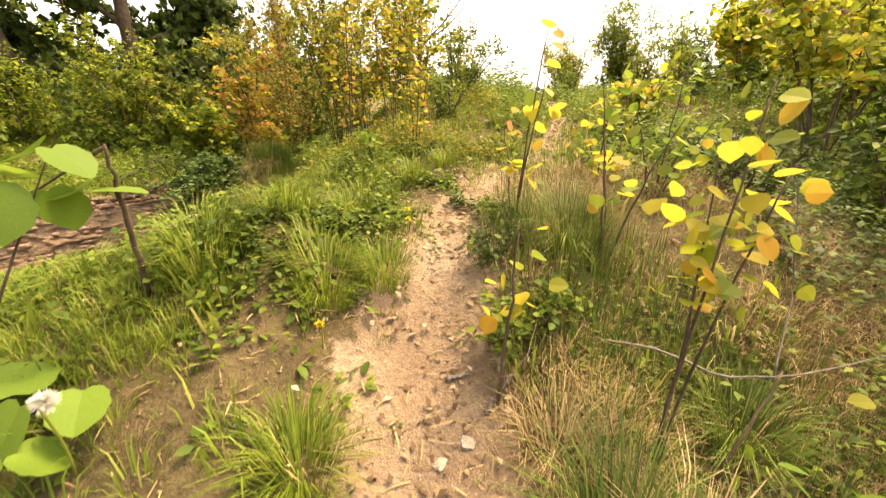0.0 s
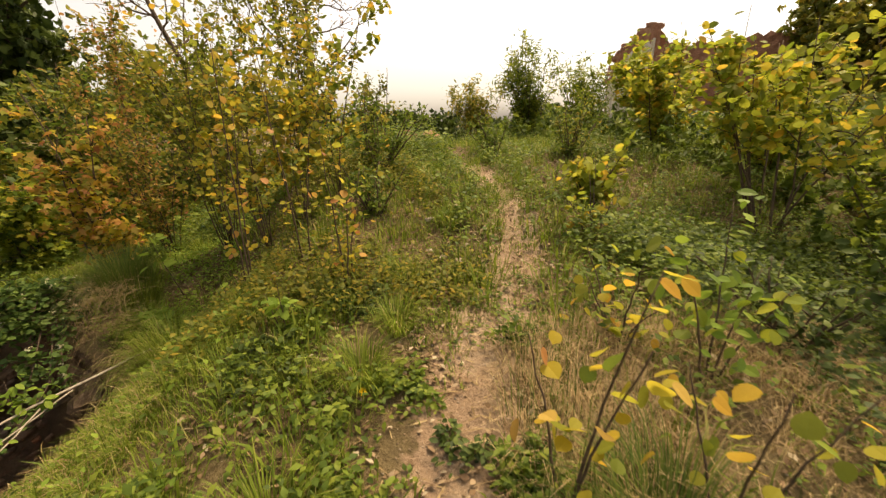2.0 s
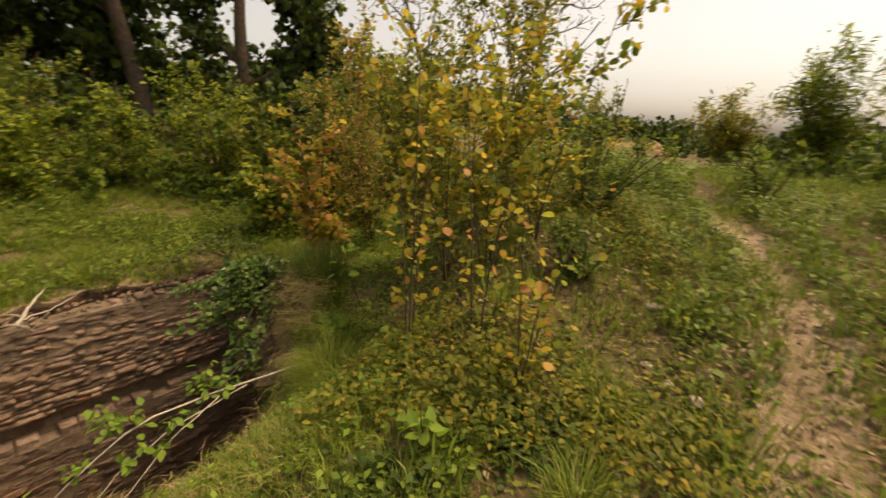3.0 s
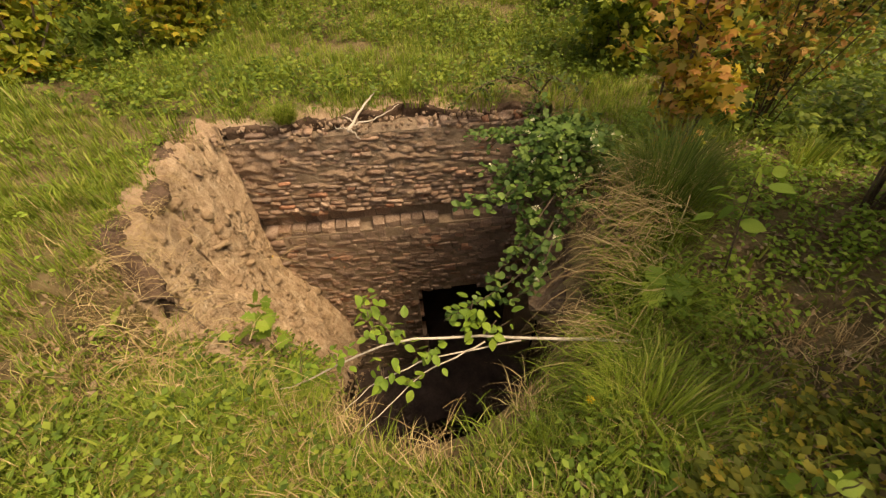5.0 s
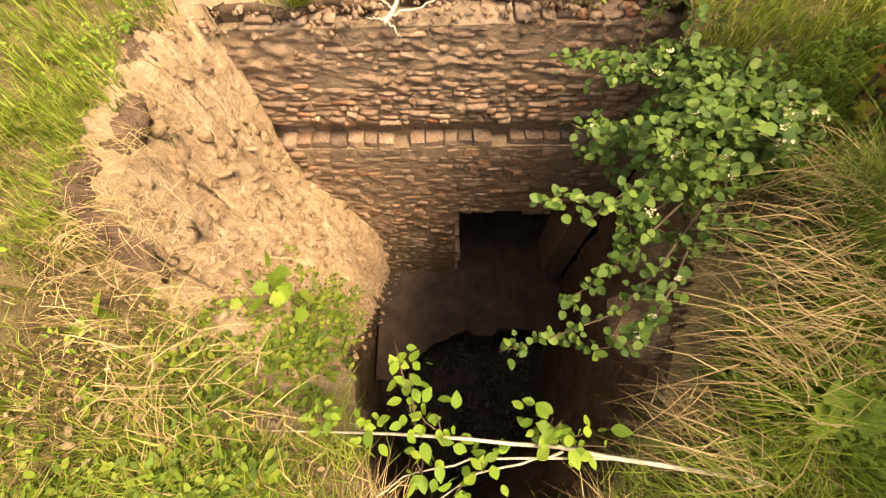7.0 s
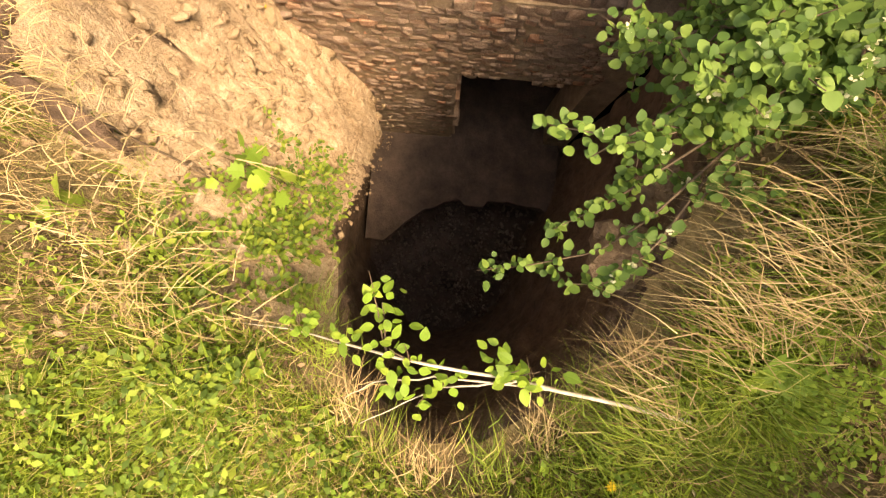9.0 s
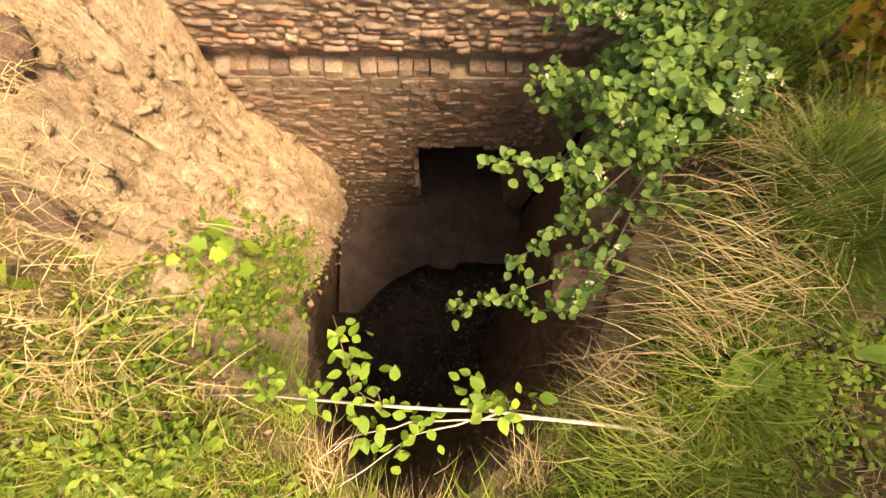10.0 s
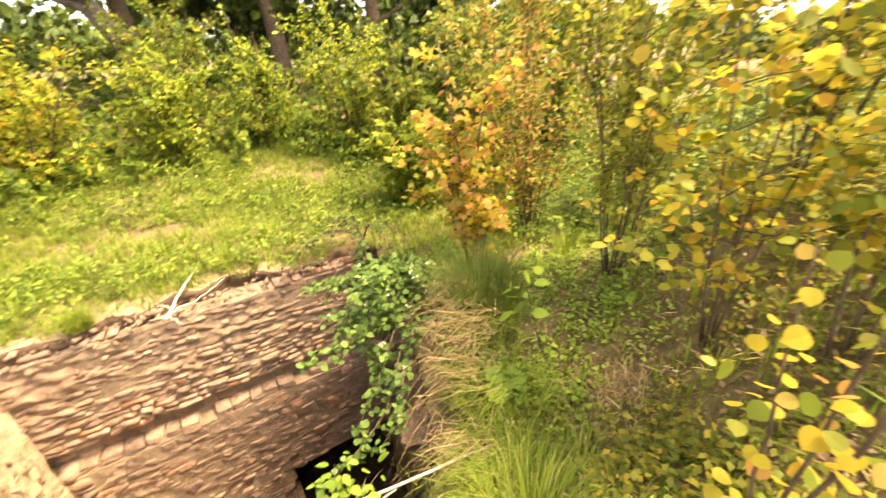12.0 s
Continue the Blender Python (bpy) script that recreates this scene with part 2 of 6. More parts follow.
def height(x, y):
    x, y = np.asarray(x, float), np.asarray(y, float)
    ridge = np.interp(y, [-40, -3, 0, 0.8, 1.2, 1.52, 1.92, 2.4, 3.44, 4.0, 5.2, 7.0, 9.0, 14, 30, 100, 600],
                      [-6, -0.6, -0.08, 0.12, 0.28, 0.5, 0.61, 0.68, 0.85, 1.01, 1.2, 1.32, 1.28, 0.8, -0.6, -3, -4])
    k = step(3.0, 4.3, y)
    left = step(0, 1, (-(0.5 - 0.25 * k) - x) / (1.75 - 0.2 * k - 0.33 * step(1.8, 2.6, y) * step(5.6, 4.6, y)))
    behind = PIT_V[0] * (PIT_O[0] - x) + PIT_V[1] * (PIT_O[1] - y)
    low = 0.12 + 0.13 * np.clip(behind - 2.0, 0, 9) + 0.03 * np.clip(y - 6, 0, 10)
    low = np.where(y < 1.5, np.minimum(low, ridge + 0.25 * step(0, 1.5, y + 0.5)), low)
    bank = 0.22 * step(-0.3, -0.7, x) * step(0.3, 1.2, y) * step(2.2, 1.5, y)
    right = -0.2 * step(0.35, 0.9, x) * step(2.2, 1.2, y) - 0.35 * step(1.2, 3.2, x) * step(5.5, 3.0, y)
    z = ridge * (1 - left) + low * left + bank + right
    z = z + 0.03 * ripple(x, y, 2.1) + 0.012 * ripple(x, y, 7.3, 2) - 0.04 * step(0.3, 0.0, track_distance(x, y))
    z = z + 0.32 * np.exp(-((x + 1.75) / 0.9) ** 2 - ((y - 5.4) / 1.1) ** 2)
    u, v = pit_uv(x, y)
    d1 = np.interp(v, [0.0, 0.5, 0.9, 1.4, 2.0, 2.5], [1.75, 1.65, 1.2, 0.95, 0.4, 0.0])
    d2 = np.interp(v, [0.0, 0.5, 1.2, 2.0, 2.65], [1.8, 1.7, 1.5, 0.8, 0.0])
    wob = 0.08 * ripple(u, v, 5.0, 4)
    lo = np.interp(v, [0.0, 0.5, 1.0], [-0.2, -0.36, -0.42])
    drop = step(0, 1, (u + wob * step(0.0, 0.5, v) - lo) / (-0.04 - lo)) * d1 + np.clip((u + 0.12) / 0.72, 0, 1.3) ** 1.3 * d2 + 0.05 * ripple(u, v, 6.0, 1) * step(-0.5, -0.25, u)
    pit = (v > 0.05) & (v < 2.7) & (u > -0.7) & (u < 1.25)
    z = np.where(pit, z - np.maximum(drop, 0) * step(1.25, 0.9, u), z)
    e = edge_distance(SHAFT, u, v)
    z = z - 0.12 * step(0.35, 0.0, e) * (v > 0.3) * (u > 0.6) - 0.06 * step(-0.35, -0.02, v) * (v <= 0) * (u > -0.3) * (u < 3)
    return z


def at_ground(x, y, dz=0.0):
    return float(x), float(y), float(height(x, y)) + dz


# ---- mesh helpers ----


def part(name, bm, material, parent=None, label=""):
    me = bpy.data.meshes.new(name)
    bm.to_mesh(me)
    bm.free()
    me.materials.append(material)
    ob = new(name, me)
    ob.parent = parent
    return tagged(ob, label)


def soup(name, verts, tris, material, parent=None, smooth=False):
    """One mesh from arrays of corners and triangles."""
    me = bpy.data.meshes.new(name)
    verts, tris = np.asarray(verts, np.float32), np.asarray(tris, np.int32)
    me.vertices.add(len(verts))
    me.vertices.foreach_set("co", verts.ravel())
    me.loops.add(tris.size)
    me.loops.foreach_set("vertex_index", tris.ravel())
    me.polygons.add(len(tris))
    me.polygons.foreach_set("loop_start", np.arange(0, tris.size, 3, dtype=np.int32))
    if smooth:
        me.polygons.foreach_set("use_smooth", np.ones(len(tris), bool))
    me.update(calc_edges=True)
    me.materials.append(material)
    ob = new(name, me)
    ob.parent = parent
    return ob


def scatter(template, tris, pos, rot, size):
    """Copies of a small template (corners, triangles) at places, turns (n,3,3) and sizes, as arrays."""
    template, tris = np.asarray(template, float), np.asarray(tris)
    n, k = len(pos), len(template)
    size = np.asarray(size, float)
    size = size[:, None] if size.ndim == 1 else size
    v = np.einsum("nij,nkj->nki", rot, template[None] * size[:, None, :]) + pos[:, None]
    f = tris[None] + (np.arange(n) * k)[:, None, None]
    return v.reshape(-1, 3), f.reshape(-1, 3)


def turns(rng, n, yaw=None, tilt=0.6, spin=0.5):
    """Random turns: about z, then tipped."""
    a = rng.uniform(0, 2 * np.pi, n) if yaw is None else yaw
    b, c = rng.normal(0, tilt, n), rng.normal(0, spin, n)
    ca, sa, cb, sb, cc, sc = np.cos(a), np.sin(a), np.cos(b), np.sin(b), np.cos(c), np.sin(c)
    z, o = np.zeros(n), np.ones(n)
    rz = np.stack([ca, -sa, z, sa, ca, z, z, z, o], 1).reshape(-1, 3, 3)
    ry = np.stack([cb, z, sb, z, o, z, -sb, z, cb], 1).reshape(-1, 3, 3)
    rx = np.stack([o, z, z, z, cc, -sc, z, sc, cc], 1).reshape(-1, 3, 3)
    return rz @ ry @ rx


# leaf templates: length 1 along x
OVAL = ([(0, 0, 0), (0.3, 0.26, 0.05), (0.3, -0.26, 0.05), (0.45, 0, -0.02), (0.68, 0.24, 0.02), (0.68, -0.24, 0.02), (1, 0, -0.1)],
        [(0, 3, 1), (0, 2, 3), (1, 3, 4), (2, 5, 3), (3, 6, 4), (3, 5, 6)])
ROUND = ([(0, 0, 0), (0.12, 0.34, 0.05), (0.12, -0.34, 0.05), (0.45, 0, -0.03), (0.5, 0.45, 0.03), (0.5, -0.45, 0.03), (0.85, 0.28, -0.04), (0.85, -0.28, -0.04), (1.05, 0, -0.12)],
         [(0, 3, 1), (0, 2, 3), (1, 3, 4), (2, 5, 3), (3, 6, 4), (3, 5, 7), (3, 8, 6), (3, 7, 8)])
LANCE = ([(0, 0, 0), (0.4, 0.13, 0.03), (0.4, -0.13, 0.03), (1, 0, -0.12)], [(0, 2, 1), (1, 2, 3)])
MAPLE = ([(0, 0, 0), (0.12, 0.38, 0), (0.3, 0.25, 0.02), (0.55, 0.55, -0.05), (0.6, 0.2, 0.02), (1.0, 0, -0.1), (0.6, -0.2, 0.02), (0.55, -0.55, -0.05), (0.3, -0.25, 0.02), (0.12, -0.38, 0)],
         [(0, 2, 1), (0, 4, 2), (2, 4, 3), (0, 5, 4), (0, 6, 5), (0, 8, 6), (8, 7, 6), (0, 9, 8)])
CLUMP = ([(0, 0, 0), (0.5, 0.4, 0.1), (1, 0, 0), (0.5, -0.4, -0.1), (0.1, 0.5, -0.3), (0.2, -0.3, 0.4), (0.7, 0.1, 0.5), (0.8, 0.3, -0.4)],
         [(0, 1, 2), (0, 2, 3), (4, 1, 6), (5, 6, 3), (5, 7, 2), (4, 7, 3)])


def tube(points, radii, sides=5):
    """A tapered limb round a line of points."""
    pts = np.asarray(points, float)
    n = len(pts)
    tan = np.gradient(pts, axis=0)
    tan /= np.linalg.norm(tan, axis=1)[:, None] + 1e-9
    ref = np.where(np.abs(tan[:, 2:3]) > 0.9, np.array([[1.0, 0, 0]]), np.array([[0, 0, 1.0]]))
    a = np.cross(tan, ref)
    a /= np.linalg.norm(a, axis=1)[:, None] + 1e-9
    b = np.cross(tan, a)
    ang = np.arange(sides) * 2 * np.pi / sides
    ring = np.cos(ang)[None, :, None] * a[:, None] + np.sin(ang)[None, :, None] * b[:, None]
    v = pts[:, None] + ring * np.asarray(radii, float)[:, None, None]
    f = []
    for i in range(n - 1):
        for j in range(sides):
            p, q = i * sides + j, i * sides + (j + 1) % sides
            f += [(p, q, q + sides), (p, q + sides, p + sides)]
    for j in range(1, sides - 1):
        f += [(0, j + 1, j), ((n - 1) * sides, (n - 1) * sides + j, (n - 1) * sides + j + 1)]
    return v.reshape(-1, 3), np.array(f)


def join(meshes):
    vs, fs, k = [], [], 0
    for v, f in meshes:
        vs.append(v)
        fs.append(np.asarray(f) + k)
        k += len(v)
    return np.concatenate(vs), np.concatenate(fs)


def limb(rng, start, lean, length, wander=0.12, n=7, droop=0.0):
    p, d = np.array(start, float), np.array(lean, float)
    d /= np.linalg.norm(d)
    pts = [p.copy()]
    for i in range(n - 1):
        d = d + rng.normal(0, wander, 3) + np.array((0, 0, -droop))
        d /= np.linalg.norm(d)
        p = p + d * length / (n - 1)
        pts.append(p.copy())
    return np.array(pts)


def along(pts, s):
    k = s * (len(pts) - 1)
    i = np.minimum(k.astype(int), len(pts) - 2)
    return pts[i] + (pts[i + 1] - pts[i]) * (k - i)[:, None]


def shrub(name, label, category, place, tall, spread, stems, leaves, leaf, leaf_len, material, seed, bark=BARK, group="",
          lean=(0, 0), twigs=5, thick=0.012, bare=0.25, droop=0.03, second=None, tilt=0.6, upright=0.0):
    """A bush or sapling: stems from one foot, twigs off them, leaves along both."""
    rng = np.random.default_rng(seed)
    ob = tagged(new(name), label, category, group)
    ob.location = place
    lines = []
    for i in range(stems):
        a = rng.uniform(0, 2 * np.pi)
        r = spread * rng.uniform(0.15, 1.0) * (0.55 if stems == 1 else 1)
        tip = np.array((math.cos(a) * r + lean[0], math.sin(a) * r + lean[1], tall * rng.uniform(0.65, 1.0)))
        foot = np.array((math.cos(a), math.sin(a), 0)) * rng.uniform(0, 0.12) * spread + (0, 0, -0.06)
        main = limb(rng, foot, tip + (0, 0, tall * 0.4), np.linalg.norm(tip), 0.07, 8, droop)
        rad = thick * rng.uniform(0.6, 1.0)
        part_stem = soup("stem", *tube(main, np.linspace(rad, rad * 0.25, 8), 6), bark, ob, True)
        lines.append((main, rad))
        fine = []
        for j in range(twigs):
            s0 = rng.uniform(bare, 0.92)
            p = along(main, np.array([s0]))[0]
            b = rng.uniform(0, 2 * np.pi)
            w = limb(rng, p, (math.cos(b), math.sin(b), rng.uniform(0.2, 1.1) + upright), tall * rng.uniform(0.15, 0.38) * (1.1 - s0 * 0.6), 0.15, 5, droop)
            fine.append(tube(w, np.linspace(rad * 0.4, rad * 0.12, 5), 4))
            lines.append((w, rad * 0.4))
        if fine:
            tagged(soup("twig_spray", *join(fine), bark, part_stem, True), kind="stuff")
    pick = rng.integers(0, len(lines), leaves)
    pos = np.zeros((leaves, 3))
    for k, (pts, rad) in enumerate(lines):
        sel = pick == k
        s = rng.uniform(bare if k % (twigs + 1) == 0 else 0.1, 1.0, sel.sum()) if sel.any() else np.zeros(0)
        pos[sel] = along(pts, s)
    size = leaf_len * rng.uniform(0.55, 1.15, leaves)
    pos = pos + rng.normal(0, leaf_len * 0.45, (leaves, 3))
    rot = turns(rng, leaves, None, tilt, 0.6)
    if second:
        cut = rng.random(leaves) < second[1]
        v, f = scatter(*leaf, pos[cut], rot[cut], size[cut])
        tagged(soup("foliage", v, f, second[0], ob), kind="stuff")
        pos, rot, size = pos[~cut], rot[~cut], size[~cut]
    v, f = scatter(*leaf, pos, rot, size)
    tagged(soup("foliage", v, f, material, ob), kind="stuff")
    return ob


def blades(rng, x, y, z, tall, wide, lean, yaw=None):
    """Bent grass blades of three triangles each."""
    n = len(x)
    a = rng.uniform(0, 2 * np.pi, n) if yaw is None else yaw
    h = tall * rng.uniform(0.5, 1.15, n)
    l = h * np.abs(rng.normal(lean, 0.25, n))
    d = np.stack([np.cos(a), np.sin(a), np.zeros(n)], 1)
    s = np.stack([-np.sin(a), np.cos(a), np.zeros(n)], 1) * (wide * rng.uniform(0.6, 1.3, n))[:, None]
    p = np.stack([x, y, z], 1)
    up = np.array((0, 0, 1.0))
    m = p + d * (l * 0.35)[:, None] + up * (h * 0.62)[:, None]
    t = p + d * l[:, None] + up * (h * np.clip(1.0 - 0.35 * l / np.maximum(h, 1e-6), 0.25, 1))[:, None]
    v = np.stack([p - s, p + s, m + s * 0.75, m - s * 0.75, t], 1)
    f = np.array([(0, 1, 2), (0, 2, 3), (3, 2, 4)])[None] + (np.arange(n) * 5)[:, None, None]
    return v.reshape(-1, 3), f.reshape(-1, 3)

# ---- ground: one sheet to the horizon, open over the shaft ----


def graded(a, b, fine, far, grow=1.22):
    xs = list(np.arange(a, b + fine / 2, fine))
    s = fine
    while xs[-1] < far:
        s *= grow
        xs.append(xs[-1] + s)
    s = fine
    while xs[0] > -far:
        s *= grow
        xs.insert(0, xs[0] - s)
    return np.array(xs)


def build_ground():
    gx, gy = graded(-6.4, 3.2, 0.042, 900), graded(-0.8, 6.6, 0.042, 900)
    X, Y = np.meshgrid(gx, gy, indexing="ij")
    # draw the grid's corners near the rim onto it
    U, V = pit_uv(X, Y)
    for (ax, ay), (bx, by) in zip(CUT, CUT[1:] + CUT[:1]):
        dx, dy = bx - ax, by - ay
        s = np.clip(((U - ax) * dx + (V - ay) * dy) / (dx * dx + dy * dy), 0, 1)
        near = np.hypot(U - ax - s * dx, V - ay - s * dy) < 0.024
        U, V = np.where(near, ax + s * dx, U), np.where(near, ay + s * dy, V)
    X, Y = pit_xy(U, V)
    Z = height(X, Y)
    # broken, cloddy face of the clay slope
    face = (U > -0.5) & (U < 1.1) & (V > 0.1) & (V < 2.5) & ~inside(CUT, U, V)
    for k in zip(*np.nonzero(face)):
        p = Vector((U[k] * 4.5, V[k] * 4.5, Z[k] * 4.5))
        a, c = (sum(w * noise.noise(q * s) for s, w in ((1.0, 0.9), (2.3, 0.6), (5.1, 0.5), (9.7, 0.3))) for q in (p, p + Vector((31, 7, 3))))
        soft = min(1.0, 4 * float(edge_distance(CUT, U[k], V[k])))
        Z[k] += 0.1 * a * soft
        X[k] += (PIT_U[0] * c + PIT_V[0] * a * 0.5) * 0.06 * soft
        Y[k] += (PIT_U[1] * c + PIT_V[1] * a * 0.5) * 0.06 * soft
    nx, ny = X.shape
    i, j = np.meshgrid(np.arange(nx - 1), np.arange(ny - 1), indexing="ij")
    CU = (U[:-1, :-1] + U[1:, :-1] + U[:-1, 1:] + U[1:, 1:]) / 4
    CV = (V[:-1, :-1] + V[1:, :-1] + V[:-1, 1:] + V[1:, 1:]) / 4
    keep = ~inside(CUT, CU, CV)
    a = (i * ny + j)[keep]
    f = np.concatenate([np.stack([a, a + ny, a + ny + 1], 1), np.stack([a, a + ny + 1, a + 1], 1)])
    ob = soup("ground", np.stack([X, Y, Z], -1).reshape(-1, 3), f, SOIL, None, True)
    u, v = pit_uv(X, Y)
    bare = 0.75 * step(0.42, 0.12, track_distance(X, Y) * np.interp(Y, [1.5, 2.3], [1.0, 1.5])) * step(6.8, 5.0, Y)
    bare = np.maximum(bare, 0.75 * (step(-0.2, 0.02, u - clay_edge(v)) * step(1.0, 0.7, u) * step(-0.25, -0.05, v) * step(3.0, 2.5, v)))
    bare = np.maximum(bare, 0.45 * step(-0.55, -0.2, v) * (v <= 0.1) * step(-0.1, 0.4, u) * step(2.4, 1.8, u))
    layer = ob.data.attributes.new("bare", "FLOAT", "POINT")
    layer.data.foreach_set("value", bare.astype(np.float32).ravel())
    clod = step(0.0, 0.16, u - clay_edge(v) + 0.08 * ripple(u, v, 9, 3)) * step(1.2, 0.9, u) * step(0.0, 0.1, v) * step(2.75, 2.3, v + 0.1 * ripple(u, v, 7, 2))
    clod = np.maximum(clod, 0.35 * step(-0.4, -0.15, v) * (v <= 0.1) * step(0.0, 0.3, u) * step(2.4, 1.9, u))
    layer = ob.data.attributes.new("clod", "FLOAT", "POINT")
    layer.data.foreach_set("value", clod.astype(np.float32).ravel())
    return tagged(ob, "trodden clay path and weedy soil of a slope", "ground", kind="structure")


build_ground()

# ---- the pit ----


def shaft_side():
    """The earth and masonry lining of the shaft on its three open sides, down to the rubble."""
    pts = []
    for (a, b), (c, d) in zip(SHAFT, SHAFT[1:]):
        n = max(2, int(math.hypot(c - a, d - b) / 0.06))
        pts += [(a + (c - a) * k / n, b + (d - b) * k / n) for k in range(n)]
    pts.append(SHAFT[-1])
    pts = np.array(pts)
    tan = np.gradient(pts, axis=0)
    tan /= np.linalg.norm(tan, axis=1)[:, None]
    out = np.stack([-tan[:, 1], tan[:, 0]], 1)
    if out[len(out) // 2] @ (pts[len(out) // 2] - np.array((1.6, 1.3))) < 0:
        out = -out
    rng = np.random.default_rng(5)
    rings, zs = [], None
    top = height(*pit_xy(pts[:, 0], pts[:, 1]))
    levels = np.linspace(0, 1, 46) ** 1.2
    rings.append(np.stack([*pit_xy(*(pts + out * 0.12).T), top - 0.05], 1))
    for s in levels:
        z = top - 0.035 - s * (top + 5.4)
        under = 0.05 * ripple(pts[:, 0] * 2 + pts[:, 1], z, 6.0, 3) + 0.025 * ripple(pts[:, 0] + 2 * pts[:, 1], z, 17.0, 1) + rng.normal(0, 0.008, len(z))
        grow = 0.05 + 0.35 * step(0.0, 0.35, s)
        rings.append(np.stack([*pit_xy(*(pts + out * (grow * step(0, 0.08, s) + under * step(0, 0.03, s))[:, None]).T), z], 1))
    v = np.concatenate(rings)
    n, k = len(pts), len(rings)
    f = []
    for r in range(k - 1):
        a = np.arange(n - 1) + r * n
        f += [np.stack([a, a + 1, a + n + 1], 1), np.stack([a, a + n + 1, a + n], 1)]
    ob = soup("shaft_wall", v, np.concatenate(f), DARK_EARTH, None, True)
    return tagged(ob, "dark earth sides of a deep open shaft", "pit wall", kind="structure")


shaft_side()


def pit_box(bm, u0, u1, v0, v1, z0, z1):
    cs = [bm.verts.new((*pit_xy(u, v), z)) for z in (z0, z1) for u, v in ((u0, v0), (u1, v0), (u1, v1), (u0, v1))]
    for q in ((3, 2, 1, 0), (4, 5, 6, 7), (0, 1, 5, 4), (1, 2, 6, 5), (2, 3, 7, 6), (3, 0, 4, 7)):
        bm.faces.new([cs[i] for i in q])


def masonry_face(u, z):
    """How far the wall stands forward at a height, and whether it stands at all."""
    v = np.interp(z, [-5.4, -1.3, -1.14, -1.1, -0.98, -0.93, -0.3, 0.1], [0.1, 0.12, 0.1, -0.03, -0.02, 0.05, 0.03, 0.015])
    return v


def hole_at(u, z):
    top = -2.42 + 0.05 * math.sin(7 * u) + 0.3 * max(0.0, 1.75 - u)
    return (u > 1.5 + 0.04 * math.sin(19 * z) and z < top) or (u > 2.95)


def masonry_wall():
    bm = bmesh.new()
    pit_box(bm, -0.3, 3.3, -0.45, 0.02, -0.97, -0.05)
    pit_box(bm, -0.3, 3.3, -0.45, -0.05, -1.2, -0.97)
    pit_box(bm, -0.3, 1.5, -0.45, 0.1, -5.4, -1.2)
    pit_box(bm, 1.5, 3.3, -0.45, 0.1, -2.38, -1.2)
    pit_box(bm, 2.95, 3.3, -0.45, 0.1, -5.4, -2.38)
    wall = part("pit_wall", bm, MORTAR)
    return tagged(wall, "ruined back wall of weathered layered bricks in the pit", "masonry wall", kind="structure")


PIT_WALL = masonry_wall()


def chamber():
    bm = bmesh.new()
    pit_box(bm, 1.2, 1.5, -2.3, -0.45, -5.4, -2.1)
    pit_box(bm, 3.05, 3.3, -2.3, -0.45, -5.4, -2.1)
    pit_box(bm, 1.2, 3.3, -2.6, -2.3, -5.4, -2.1)
    pit_box(bm, 1.5, 3.05, -2.3, -0.45, -2.3, -2.1)
    tagged(part("passage_wall", bm, DARK_MASONRY), "dark brick passage opening below the pit wall", "passage", kind="structure")
    # floor of the passage, broken off in a curve over the lower floor
    rng = np.random.default_rng(9)
    edge = []
    for k in range(40):
        u = 0.3 + 2.9 * k / 39
        s = (u - 1.95) / (1.35 if u < 1.95 else 3.2)
        edge.append((u, 1.05 + 0.75 * min(1.0, s * s) + rng.uniform(-0.02, 0.02) + (0.1 if 1.75 < u < 2.1 else 0)))
    bm = bmesh.new()
    for z in (-4.35, -4.6):
        for u, v in edge:
            bm.verts.new((*pit_xy(u, -2.3), z))
            bm.verts.new((*pit_xy(u, v), z))
    bm.verts.ensure_lookup_table()
    vs, n = list(bm.verts), len(edge)
    for k in range(n - 1):
        a, b = 2 * k, 2 * n + 2 * k
        bm.faces.new((vs[a], vs[a + 2], vs[a + 3], vs[a + 1]))
        bm.faces.new((vs[b], vs[b + 1], vs[b + 3], vs[b + 2]))
        bm.faces.new((vs[a + 1], vs[a + 3], vs[b + 3], vs[b + 1]))
    tagged(part("broken_vault", bm, DARK_MASONRY), "broken brick vault with a curved edge down in the shaft", "vault", kind="structure")
    bm = bmesh.new()
    pit_box(bm, -0.3, 3.6, -2.6, 3.6, -5.6, -5.4)
    tagged(part("shaft_floor", bm, DARK_MASONRY), "dark floor at the bottom of the shaft", "floor", kind="structure")


chamber()



